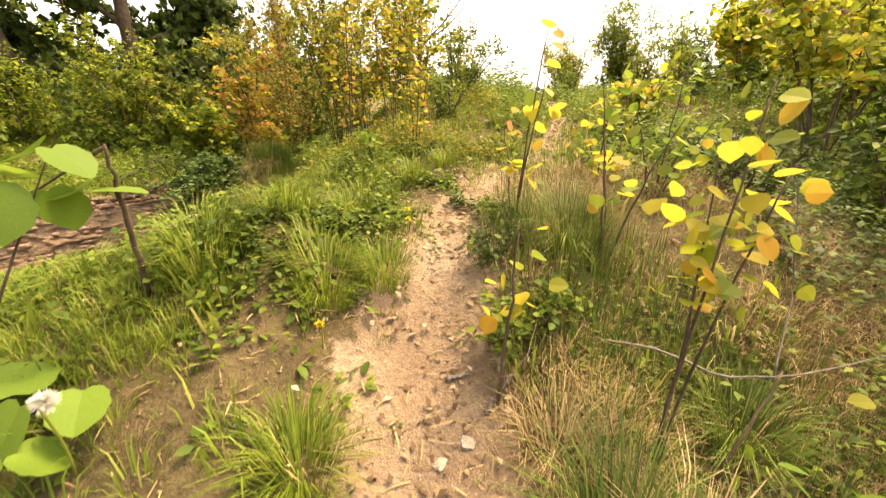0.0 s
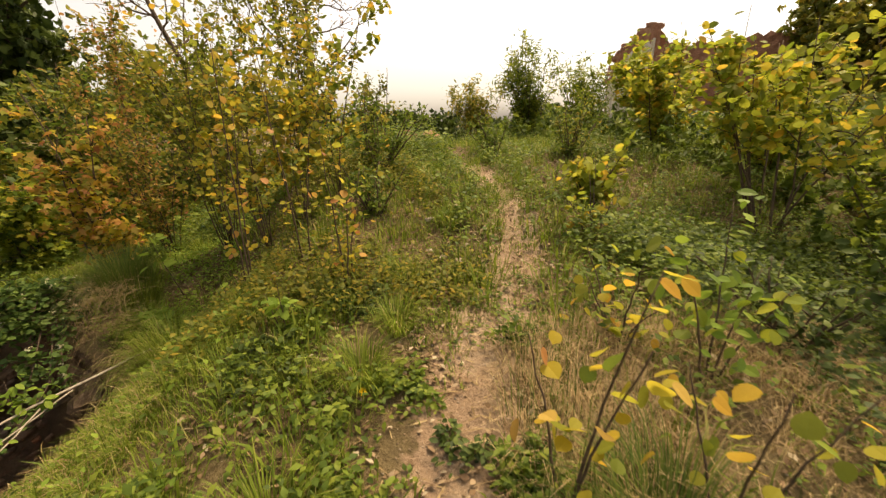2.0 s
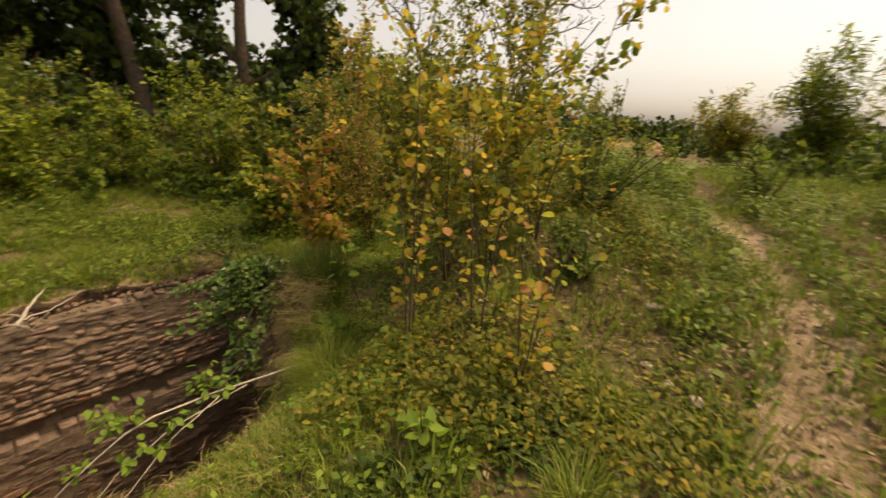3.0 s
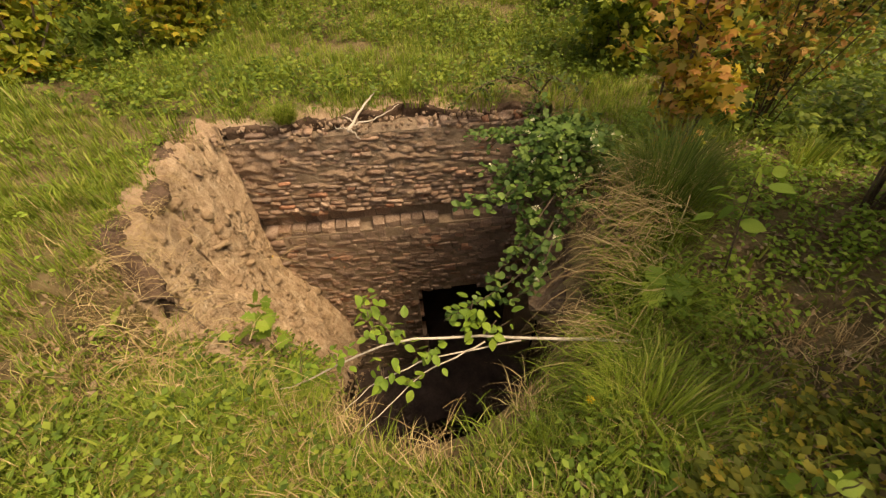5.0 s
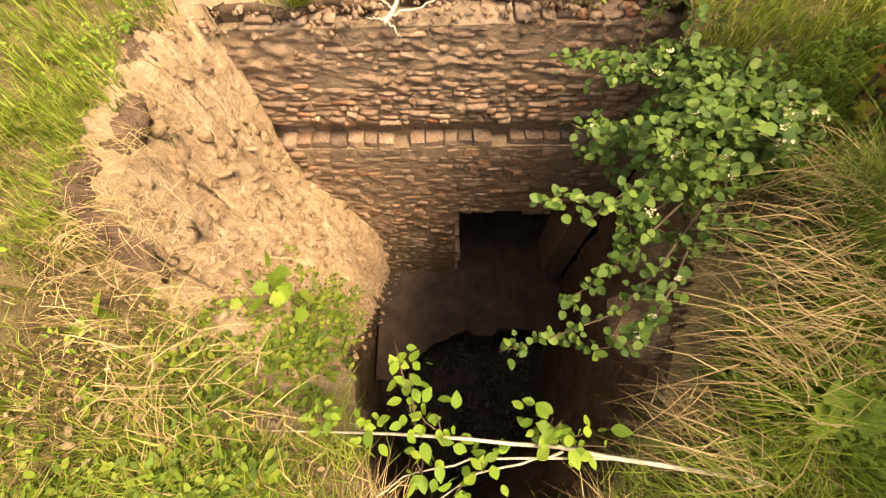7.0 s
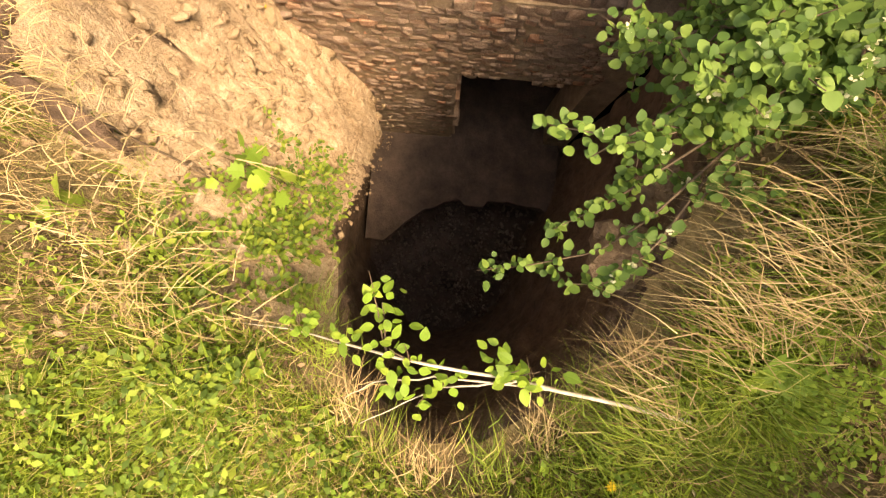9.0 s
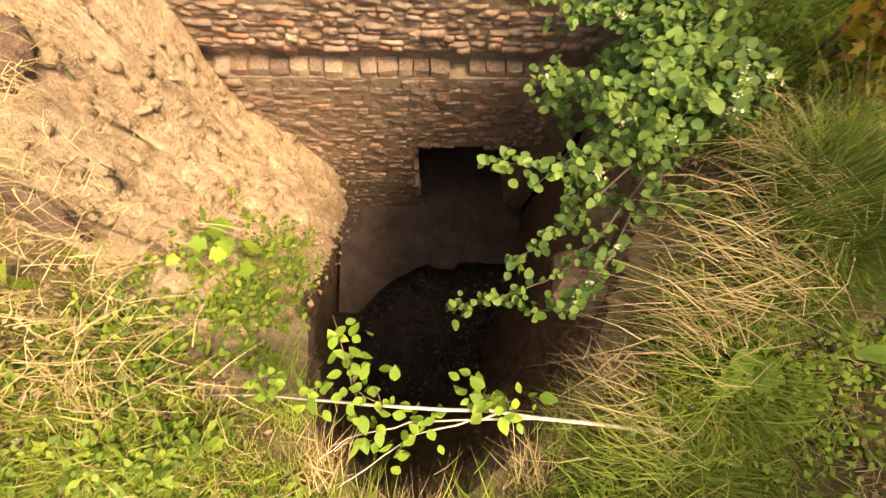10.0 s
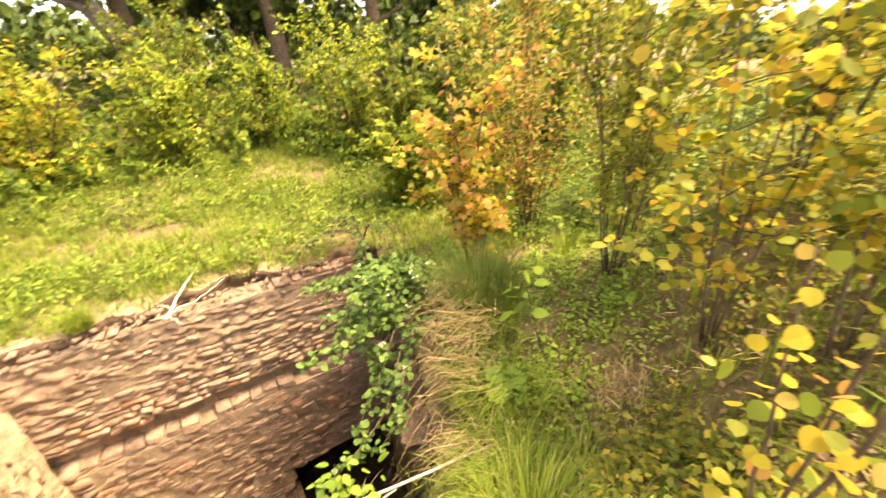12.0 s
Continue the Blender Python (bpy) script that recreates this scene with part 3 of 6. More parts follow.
def earth_lip():
    """The cut edge of the topsoil above the masonry."""
    back = CUT[CUT.index((2.95, -0.04)):] + CUT[:1]
    pts = []
    for (a, b), (c, d) in zip(back, back[1:]):
        n = max(2, int(math.hypot(c - a, d - b) / 0.04))
        pts += [(a + (c - a) * k / n, b + (d - b) * k / n) for k in range(n)]
    pts = np.array(pts + [back[-1]])
    rng = np.random.default_rng(6)
    top = height(*pit_xy(pts[:, 0], pts[:, 1] - 0.03)) - 0.004
    rings = []
    for off, dz in ((-0.06, -0.012), (0.02, 0.0), (0.025, -0.05), (-0.01, -0.11), (0.03, -0.17), (0.0, -0.3)):
        rings.append(np.stack([*pit_xy(pts[:, 0], pts[:, 1] + off + rng.normal(0, 0.012, len(pts))), top + dz + rng.normal(0, 0.006, len(pts))], 1))
    n = len(pts)
    f = []
    for r in range(len(rings) - 1):
        a = np.arange(n - 1) + r * n
        f += [np.stack([a, a + 1, a + n + 1], 1), np.stack([a, a + n + 1, a + n], 1)]
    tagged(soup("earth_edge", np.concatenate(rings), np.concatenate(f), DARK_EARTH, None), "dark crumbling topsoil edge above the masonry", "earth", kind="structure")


earth_lip()


def slope_lip():
    """The dark, root-bound rim of turf that overhangs the head of the clay slope."""
    rng = np.random.default_rng(16)
    vs = np.linspace(-0.1, 1.75, 90)
    us = clay_edge(vs) + 0.07 * ripple(vs, vs * 0.5, 7.0, 2)
    rings = []
    for off, dz in ((-0.16, -0.03), (-0.05, 0.015), (0.035, 0.01), (0.07, -0.04), (0.05, -0.1), (-0.01, -0.14), (-0.03, -0.24)):
        j = rng.normal(0, 0.014, len(vs)) + 0.03 * ripple(vs, vs, 19.0, 5)
        x, y = pit_xy(us + off + j, vs)
        rings.append(np.stack([x, y, height(*pit_xy(us - 0.14, vs)) + dz + rng.normal(0, 0.01, len(vs))], 1))
    n = len(vs)
    f = []
    for r in range(len(rings) - 1):
        a = np.arange(n - 1) + r * n
        f += [np.stack([a, a + 1, a + n + 1], 1), np.stack([a, a + n + 1, a + n], 1)]
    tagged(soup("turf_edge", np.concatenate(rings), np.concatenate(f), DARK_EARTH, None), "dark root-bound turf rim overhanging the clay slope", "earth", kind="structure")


slope_lip()

# ---- loose stones and roots about the pit ----

CLAY_STONE = rough_material("clay_stone", [(0.3, (0.14, 0.09, 0.06)), (0.7, (0.34, 0.24, 0.16))], 9, 50, 0.03, 1.0)


def stone_mesh(rng, size, flat=0.7, cuts=2):
    bm = bmesh.new()
    bmesh.ops.create_icosphere(bm, subdivisions=cuts, radius=size)
    k = rng.uniform(0, 50, 3)
    for v in bm.verts:
        n = noise.noise(Vector(v.co * (1.6 / size)) + Vector(k))
        n2 = noise.noise(Vector(v.co * (4.5 / size)) + Vector(k))
        v.co = v.co * (1 + 0.45 * n + 0.14 * n2)
        v.co.z *= flat
        v.co.x *= 1.25
    return bm


def boulder(name, label, place, size, material, seed, flat=0.7, turn=0.0, cuts=2):
    rng = np.random.default_rng(seed)
    ob = part(name, stone_mesh(rng, size, flat, cuts), material)
    ob.matrix_world = pose(*place, rng.uniform(-15, 15), rng.uniform(-15, 15), turn)
    return tagged(ob, label, "stone", "stones about the pit")


boulder("boulder", "brown clay-covered boulder on the shaft's rim", (*pit_xy(2.4, 2.06), -0.2), 0.17, CLAY_STONE, 1, 1.2, 40, 3)
boulder("boulder", "brown clay-covered boulder on the shaft's rim", (*pit_xy(2.58, 1.7), -0.2), 0.14, CLAY_STONE, 2, 1.1, 10, 3)
for k, (x, y, r) in enumerate([(0.43, 3.99, 0.035), (0.4, 3.52, 0.025), (0.5, 3.46, 0.032), (0.33, 3.6, 0.02), (0.6, 3.62, 0.018), (0.2, 1.25, 0.022), (0.06, 1.0, 0.02), (0.3, 0.62, 0.028), (-0.02, 0.95, 0.018), (2.93, 1.93, 0.05), (1.62, 1.86, 0.035)]):
    boulder("stone", "pale limestone chip on the path", at_ground(x, y, 0.005), r, STONE, 20 + k, 0.5, 50 * k)


def line_thing(name, label, category, lines, material, radius, sides=6):
    """A dead branch or root: a main limb and its forks."""
    ob = None
    for k, pts in enumerate(lines):
        pts = np.asarray(pts, float)
        fine = np.stack([np.interp(np.linspace(0, 1, 14), np.linspace(0, 1, len(pts)), pts[:, i]) for i in range(3)], 1)
        rng = np.random.default_rng(len(name) + k)
        fine[1:-1] += rng.normal(0, radius * 0.3, (12, 3))
        r = radius * (1.0 if k == 0 else 0.55)
        o = soup(name if k == 0 else "fork", *tube(fine, np.linspace(r, r * 0.35, 14), sides), material, ob, True)
        if k == 0:
            ob = tagged(o, label, category)
    return ob


def uvz(u, v, z):
    return (*pit_xy(u, v), z)


line_thing("bleached_root", "bleached forked root lying on the wall's top", "root",
           [[uvz(1.02, 0.12, 0.03), uvz(1.1, 0.02, 0.12), uvz(1.22, -0.2, 0.18), uvz(1.3, -0.42, 0.17)], [uvz(1.06, 0.08, 0.07), uvz(1.28, 0.04, 0.09), uvz(1.5, -0.1, 0.15)],
            [uvz(1.04, 0.1, 0.05), uvz(0.9, 0.08, 0.06)], [uvz(1.08, 0.05, 0.09), uvz(0.98, -0.02, 0.12)], [uvz(1.04, 0.1, 0.04), uvz(1.12, 0.16, -0.03)]], PALE_WOOD, 0.016)
line_thing("fallen_branch", "thin dead branch lying on the clay slope", "branch",
           [[(-3.75, 2.12, float(height(-3.75, 2.12)) + 0.03), (-3.5, 2.3, float(height(-3.5, 2.3)) + 0.04), (-3.25, 2.5, float(height(-3.25, 2.5)) + 0.03)]], BARK, 0.009)
line_thing("fallen_branch", "grey dead branch beside the path", "branch",
           [[at_ground(0.12, 1.08, 0.01), at_ground(0.2, 1.16, 0.03), at_ground(0.32, 1.28, 0.04)]], GREY_BARK, 0.011)
line_thing("fallen_branch", "grey dead branch beside the path", "branch",
           [[at_ground(0.0, 1.2, 0.012), at_ground(0.1, 1.21, 0.015)]], GREY_BARK, 0.009)
line_thing("bent_cane", "bent dry bramble cane in the grass", "branch",
           [[at_ground(0.55, 1.35, 0.02), at_ground(0.75, 1.25, 0.2), at_ground(0.9, 1.15, 0.26), at_ground(1.1, 1.12, 0.3), at_ground(1.6, 1.2, 0.36)],
            [at_ground(1.05, 1.12, 0.28), at_ground(1.2, 1.3, 0.4), at_ground(1.2, 1.4, 0.65), at_ground(1.12, 1.45, 0.8)]], GREY_BARK, 0.006)
line_thing("bent_cane", "dark leaning dead stem in the grass", "branch",
           [[at_ground(0.78, 0.95, 0.0), at_ground(0.88, 1.0, 0.15), at_ground(1.05, 1.1, 0.34)]], BARK, 0.008)
line_thing("dead_stalk", "snapped dark stalk standing in the grass", "stalk",
           [[at_ground(-1.03, 1.32, 0.0), (-0.97, 1.25, 0.85), (-0.95, 1.22, 1.05)], [(-0.95, 1.22, 1.04), (-1.1, 1.25, 0.98), (-1.5, 1.4, 0.8)]], BARK, 0.011)

# ---- plants ----


def leaf_mesh(name, outline, material, fold=0.12):
    """One leaf with a lobed or toothed outline, folded along its rib, length 1 along x."""
    bm = bmesh.new()
    rib = [bm.verts.new((x, 0, -0.1 * x * x)) for x in (0.0, 0.35, 0.7, 1.0)]
    for side in (1, -1):
        rim = [bm.verts.new((x, side * y, fold * y - 0.1 * x * x)) for x, y in outline]
        chain = [rib[0]] + rim + [rib[3]]
        for p, q in zip(chain, chain[1:]):
            x = (p.co.x + q.co.x) / 2
            r = rib[1] if x < 0.5 else rib[2]
            bm.faces.new((r, q, p) if side > 0 else (r, p, q))
        k = next(i for i, c in enumerate(chain[1:]) if (chain[i].co.x + c.co.x) / 2 >= 0.5)
        bm.faces.new((rib[1], rib[2], chain[k]) if side > 0 else (rib[1], chain[k], rib[2]))
    me = bpy.data.meshes.new(name)
    bm.to_mesh(me)
    bm.free()
    me.materials.append(material)
    return me


POPLAR = [(0.02, 0.18), (0.1, 0.36), (0.22, 0.41), (0.28, 0.47), (0.42, 0.46), (0.5, 0.48), (0.62, 0.4), (0.7, 0.38), (0.82, 0.24), (0.92, 0.1)]
LOBED = [(0.0, 0.25), (0.08, 0.42), (0.22, 0.3), (0.42, 0.55), (0.5, 0.35), (0.6, 0.52), (0.64, 0.2), (0.8, 0.22), (0.82, 0.08)]
BROAD = [(-0.08, 0.16), (-0.04, 0.34), (0.12, 0.48), (0.25, 0.5), (0.38, 0.56), (0.52, 0.5), (0.68, 0.46), (0.82, 0.3), (0.94, 0.14)]
YELLOW_LEAF = leaf_mesh("leaf", POPLAR, YELLOW)
LIME_LEAF = leaf_mesh("leaf", POPLAR, LIME)
GREEN_LEAF = leaf_mesh("leaf", POPLAR, GREEN)
ORANGE_LEAF = leaf_mesh("leaf", POPLAR, ORANGE)
MAPLE_LEAF = leaf_mesh("leaf", LOBED, FRESH)
SHOOT_LEAF = leaf_mesh("leaf", [(0.04, 0.08), (0.16, 0.22), (0.3, 0.29), (0.45, 0.31), (0.6, 0.28), (0.75, 0.2), (0.9, 0.09)], FRESH)
BROAD_LEAF = leaf_mesh("leaf", BROAD, FRESH)


def leafy(name, label, category, stems, leaf, size, count, seed, bark=BARK, radius=0.006, low=0.3, group="", spread=0.05, tilt=0.5, mixed=None):
    """A small plant whose leaves can be told apart: bent stems (lists of points) with single leaves."""
    rng = np.random.default_rng(seed)
    foot = np.array(stems[0][0], float)
    ob = tagged(new(name), label, category, group)
    ob.location = foot
    lines = []
    for pts in stems:
        pts = np.asarray(pts, float) - foot
        s = np.linspace(0, 1, 10)
        fine = np.stack([np.interp(s, np.linspace(0, 1, len(pts)), pts[:, i]) for i in range(3)], 1)
        for it in range(2):
            fine[1:-1] = (fine[:-2] + 2 * fine[1:-1] + fine[2:]) / 4
        fine[1:-1] += rng.normal(0, radius * 0.5, (8, 3))
        soup("stem", *tube(fine, np.linspace(radius, radius * 0.3, 10), 6), bark, ob, True)
        lines.append(fine)
    for k in range(count):
        line = lines[k % len(lines)]
        p = along(line, np.array([rng.uniform(low, 1.0)]))[0] + rng.normal(0, spread, 3) * (1, 1, 0.6)
        o = new("leaf", mixed if mixed and rng.random() < 0.2 else leaf)
        o.parent = ob
        d = math.degrees(math.atan2(p[1] - line[-1][1] * 0.9, p[0] - line[-1][0] * 0.9)) + rng.normal(0, 60)
        o.matrix_basis = pose(*p, rng.normal(0, 28 * tilt * 2), rng.normal(18, 35 * tilt * 2), d) @ Matrix.Scale(size * rng.uniform(0.6, 1.15), 4)
    return ob


G = at_ground


def upright_stems(x, y, tall, n, spread, seed, lean=(0, 0)):
    rng = np.random.default_rng(seed)
    res = []
    for k in range(n):
        a = rng.uniform(0, 2 * np.pi)
        h = tall * (1.0 if k == 0 else rng.uniform(0.6, 0.95))
        f = G(x + 0.02 * math.cos(a), y + 0.02 * math.sin(a), -0.04)
        res.append([f, (f[0] + spread * 0.35 * math.cos(a) + lean[0] * 0.4, f[1] + spread * 0.35 * math.sin(a) + lean[1] * 0.4, f[2] + h * 0.5),
                    (f[0] + spread * math.cos(a) + lean[0], f[1] + spread * math.sin(a) + lean[1], f[2] + h)])
    return res


# saplings close to the path, leaf by leaf
leafy("poplar_sapling", "young poplar with large yellow leaves beside the path", "sapling", [[G(0.64, 1.0, -0.03), (0.66, 1.0, 0.66), (0.74, 1.05, 1.2)], [G(0.64, 1.0, -0.03), (0.66, 1.02, 0.62), (0.7, 1.12, 1.02)], [G(0.66, 1.02, -0.03), (0.72, 1.02, 0.6), (0.84, 1.04, 1.02)]], YELLOW_LEAF, 0.06, 84, 2, low=0.55, radius=0.006, spread=0.055, mixed=LIME_LEAF)
leafy("poplar_sapling", "thin poplar shoot with a few yellow leaves", "sapling", upright_stems(0.15, 1.1, 0.62, 1, 0.04, 3), YELLOW_LEAF, 0.06, 14, 4, low=0.5, radius=0.008, mixed=GREEN_LEAF)
leafy("poplar_sapling", "thin poplar shoot with a few yellow leaves", "sapling", upright_stems(0.33, 1.92, 0.85, 3, 0.16, 5), YELLOW_LEAF, 0.06, 36, 6, low=0.4, radius=0.006, mixed=ORANGE_LEAF)
leafy("poplar_sapling", "thin poplar shoot with a few yellow leaves", "sapling", upright_stems(0.72, 1.75, 0.75, 3, 0.2, 7), YELLOW_LEAF, 0.06, 30, 8, low=0.45, radius=0.006, mixed=GREEN_LEAF)
leafy("poplar_sapling", "leaning poplar with drooping yellow and orange leaves", "sapling", upright_stems(1.65, 1.0, 1.75, 4, 0.35, 9, (0.1, 0.0)), YELLOW_LEAF, 0.062, 150, 10, low=0.2, radius=0.006, spread=0.09, mixed=ORANGE_LEAF)
leafy("green_sapling", "bright green leafy shoot among the grass", "sapling", upright_stems(1.15, 2.2, 0.75, 4, 0.2, 11), SHOOT_LEAF, 0.065, 100, 12, low=0.35, spread=0.06, mixed=LIME_LEAF)
leafy("green_sapling", "bright green leafy shoot among the grass", "sapling", upright_stems(0.85, 0.75, 0.55, 3, 0.14, 13), SHOOT_LEAF, 0.07, 44, 14, low=0.4, spread=0.05)
leafy("poplar_sapling", "young poplar with orange and yellow leaves", "sapling", upright_stems(-0.22, 3.33, 0.85, 3, 0.12, 15), YELLOW_LEAF, 0.04, 110, 16, low=0.15, mixed=ORANGE_LEAF)
leafy("poplar_sapling", "young poplar with orange and yellow leaves", "sapling", upright_stems(-0.8, 3.62, 1.4, 3, 0.1, 17), YELLOW_LEAF, 0.042, 120, 18, low=0.3, spread=0.05, mixed=ORANGE_LEAF)
leafy("poplar_sapling", "young poplar with orange and yellow leaves", "sapling", upright_stems(-0.45, 3.6, 1.2, 2, 0.12, 19), YELLOW_LEAF, 0.042, 90, 20, low=0.3, spread=0.08, mixed=ORANGE_LEAF)
leafy("green_shoot", "fresh green shoot with upright leaves", "shoot", upright_stems(-0.52, 2.95, 0.32, 2, 0.05, 21), SHOOT_LEAF, 0.06, 26, 22, low=0.35, spread=0.03, radius=0.004)
leafy("green_shoot", "fresh green shoot with upright leaves", "shoot", upright_stems(-0.95, 3.75, 0.3, 2, 0.06, 23), SHOOT_LEAF, 0.06, 20, 24, low=0.3, spread=0.03, radius=0.004)
leafy("yellow_seedling", "low yellowish seedling at the path's side", "seedling", upright_stems(1.5, 3.5, 0.55, 4, 0.16, 25), YELLOW_LEAF, 0.06, 60, 26, low=0.3, spread=0.07, mixed=LIME_LEAF)
leafy("yellow_seedling", "low yellowish seedling at the path's side", "seedling", upright_stems(0.95, 2.5, 0.5, 4, 0.16, 27), YELLOW_LEAF, 0.06, 46, 28, low=0.3, spread=0.06, mixed=LIME_LEAF)
leafy("maple_seedling", "small maple seedling with pale green lobed leaves", "seedling", [[(-1.7, 4.38, 0.16), (-1.69, 4.35, 0.3), (-1.68, 4.33, 0.37)]], MAPLE_LEAF, 0.13, 5, 29, low=0.8, spread=0.03, radius=0.004)
leafy("maple_seedling", "small maple seedling with pale green lobed leaves", "seedling", [[(-3.4, 2.62, float(height(-3.4, 2.62))), (-3.35, 2.66, -0.45)], [(-3.4, 2.62, float(height(-3.4, 2.62))), (-3.42, 2.55, -0.35)]], MAPLE_LEAF, 0.13, 20, 30, low=0.4, spread=0.08, radius=0.004)
leafy("maple_seedling", "small maple seedling with pale green lobed leaves", "seedling", [[G(-3.35, 1.95), G(-3.33, 1.97, 0.12)]], MAPLE_LEAF, 0.12, 5, 31, low=0.7, spread=0.03, radius=0.004)
leafy("green_shoot", "green shoot at the foot of the maple", "shoot", [[(-1.55, 4.6, 0.4), (-1.6, 4.5, 0.75), (-1.62, 4.45, 0.95)]], SHOOT_LEAF, 0.08, 16, 32, low=0.5, spread=0.05, radius=0.004)
leafy("lime_branch", "thin shoot with broad pale green leaves", "shoot", [[G(-1.3, 0.85), (-1.12, 0.98, 0.7), (-1.0, 1.1, 1.03)], [G(-1.3, 0.85), (-1.2, 0.92, 0.7), (-1.15, 1.02, 0.98)]], BROAD_LEAF, 0.13, 11, 33, low=0.85, spread=0.06, radius=0.006)
leafy("coltsfoot", "large round coltsfoot leaves low on the ground", "weed", [[G(-1.05, 0.92), G(-1.02, 0.94, 0.1)], [G(-1.05, 0.92), G(-1.1, 0.85, 0.12)]], BROAD_LEAF, 0.15, 6, 34, low=0.8, spread=0.04, radius=0.005, tilt=0.25)


def dandelion(place, seed, clock=False):
    rng = np.random.default_rng(seed)
    ob = tagged(new("dandelion"), "dandelion gone to a white seed head" if clock else "yellow dandelion flower in the grass", "flower")
    ob.location = place
    h = 0.2 if clock else 0.07
    soup("stalk", *tube(limb(rng, (0, 0, -0.02), (0.1, 0, 1), h + 0.02, 0.05, 6), np.full(6, 0.003), 5), GRASS, ob, True)
    n = 300 if clock else 60
    d = rng.normal(0, 1, (n, 3))
    d[:, 2] = np.abs(d[:, 2]) * (1 if not clock else np.sign(rng.normal(0.4, 1, n)))
    d /= np.linalg.norm(d, axis=1)[:, None]
    c = np.array((0, 0, h))
    r = 0.03 if clock else 0.02
    yaw = np.arctan2(d[:, 1], d[:, 0])
    pitch = -np.arcsin(d[:, 2])
    rot = np.stack([np.cos(yaw) * np.cos(pitch), -np.sin(yaw), np.cos(yaw) * np.sin(pitch), np.sin(yaw) * np.cos(pitch), np.cos(yaw), np.sin(yaw) * np.sin(pitch), -np.sin(pitch), np.zeros(n), np.cos(pitch)], 1).reshape(-1, 3, 3)
    v, f = scatter(*LANCE, np.repeat(c[None], n, 0), rot, np.full(n, r) * rng.uniform(0.8, 1.1, n))
    tagged(soup("seed_head" if clock else "petals", v, f, SEED if clock else PETAL, ob), kind="stuff")
    return ob


PETAL = leaf_material("yellow_petal", [(0.0, (0.75, 0.5, 0.02)), (1.0, (0.85, 0.62, 0.05))], 0.2)
SEED = leaf_material("seed_fluff", [(0.0, (0.78, 0.76, 0.7)), (1.0, (0.88, 0.87, 0.8))], 0.5)
WHITE_PETAL = leaf_material("white_petal", [(0.0, (0.7, 0.66, 0.4)), (1.0, (0.85, 0.82, 0.6))], 0.3)
dandelion(G(-0.9, 0.8, 0.08), 41, True)
dandelion(G(-1.5, 3.66, 0.03), 42)
dandelion(G(-0.41, 1.2, 0.06), 43)
dandelion(G(-0.18, 1.95), 44)
dandelion(G(-0.17, 1.85), 45)
dandelion(G(-0.2, 2.45), 46)
dandelion(G(-4.9, 2.9), 47)

# shoots sprouting from the sticks across the shaft
line_thing("white_stick", "pale dead stick lying across the shaft", "branch",
           [[(-1.58, 4.02, 0.26), (-1.8, 3.72, 0.27), (-2.0, 3.44, 0.28), (-2.17, 3.17, 0.28), (-2.3, 2.93, 0.12), (-2.42, 2.72, -0.06), (-2.7, 2.2, -0.1)], [(-1.86, 3.63, 0.26), (-2.05, 3.26, 0.2), (-2.12, 3.0, 0.13), (-2.1, 2.85, 0.09)],
            [(-1.95, 3.5, 0.25), (-2.02, 3.2, 0.17), (-1.98, 2.86, 0.08)]], PALE_WOOD, 0.0085)
SHOOTS = [
    # foot, tip, leaves
    ((-2.17, 3.17, 0.27), (-2.25, 3.14, 0.37), 22), ((-2.22, 3.1, 0.24), (-2.52, 3.16, 0.3), 30), ((-2.01, 3.44, 0.27), (-2.05, 3.5, 0.46), 34), ((-1.97, 3.5, 0.26), (-1.92, 3.6, 0.36), 16),
    ((-2.05, 3.25, 0.2), (-2.02, 3.24, 0.28), 12), ((-2.1, 3.05, 0.14), (-2.14, 3.06, 0.24), 14), ((-2.42, 2.72, -0.06), (-2.5, 2.8, 0.1), 26), ((-2.3, 2.93, 0.1), (-2.36, 2.9, 0.2), 16), ((-2.02, 3.18, 0.16), (-2.0, 3.12, 0.22), 10)]
for k, (foot, tip, n) in enumerate(SHOOTS):
    mid = tuple((p + q) / 2 for p, q in zip(foot, tip))
    leafy("green_shoot", "bright green shoot sprouting at the shaft's edge", "shoot", [[foot, mid, tip], [foot, (mid[0] - 0.03, mid[1] + 0.03, mid[2] + 0.01)]],
          SHOOT_LEAF, 0.055, n, 60 + k, low=0.2, spread=0.03, radius=0.004)

# flowering shrub arching over the shaft


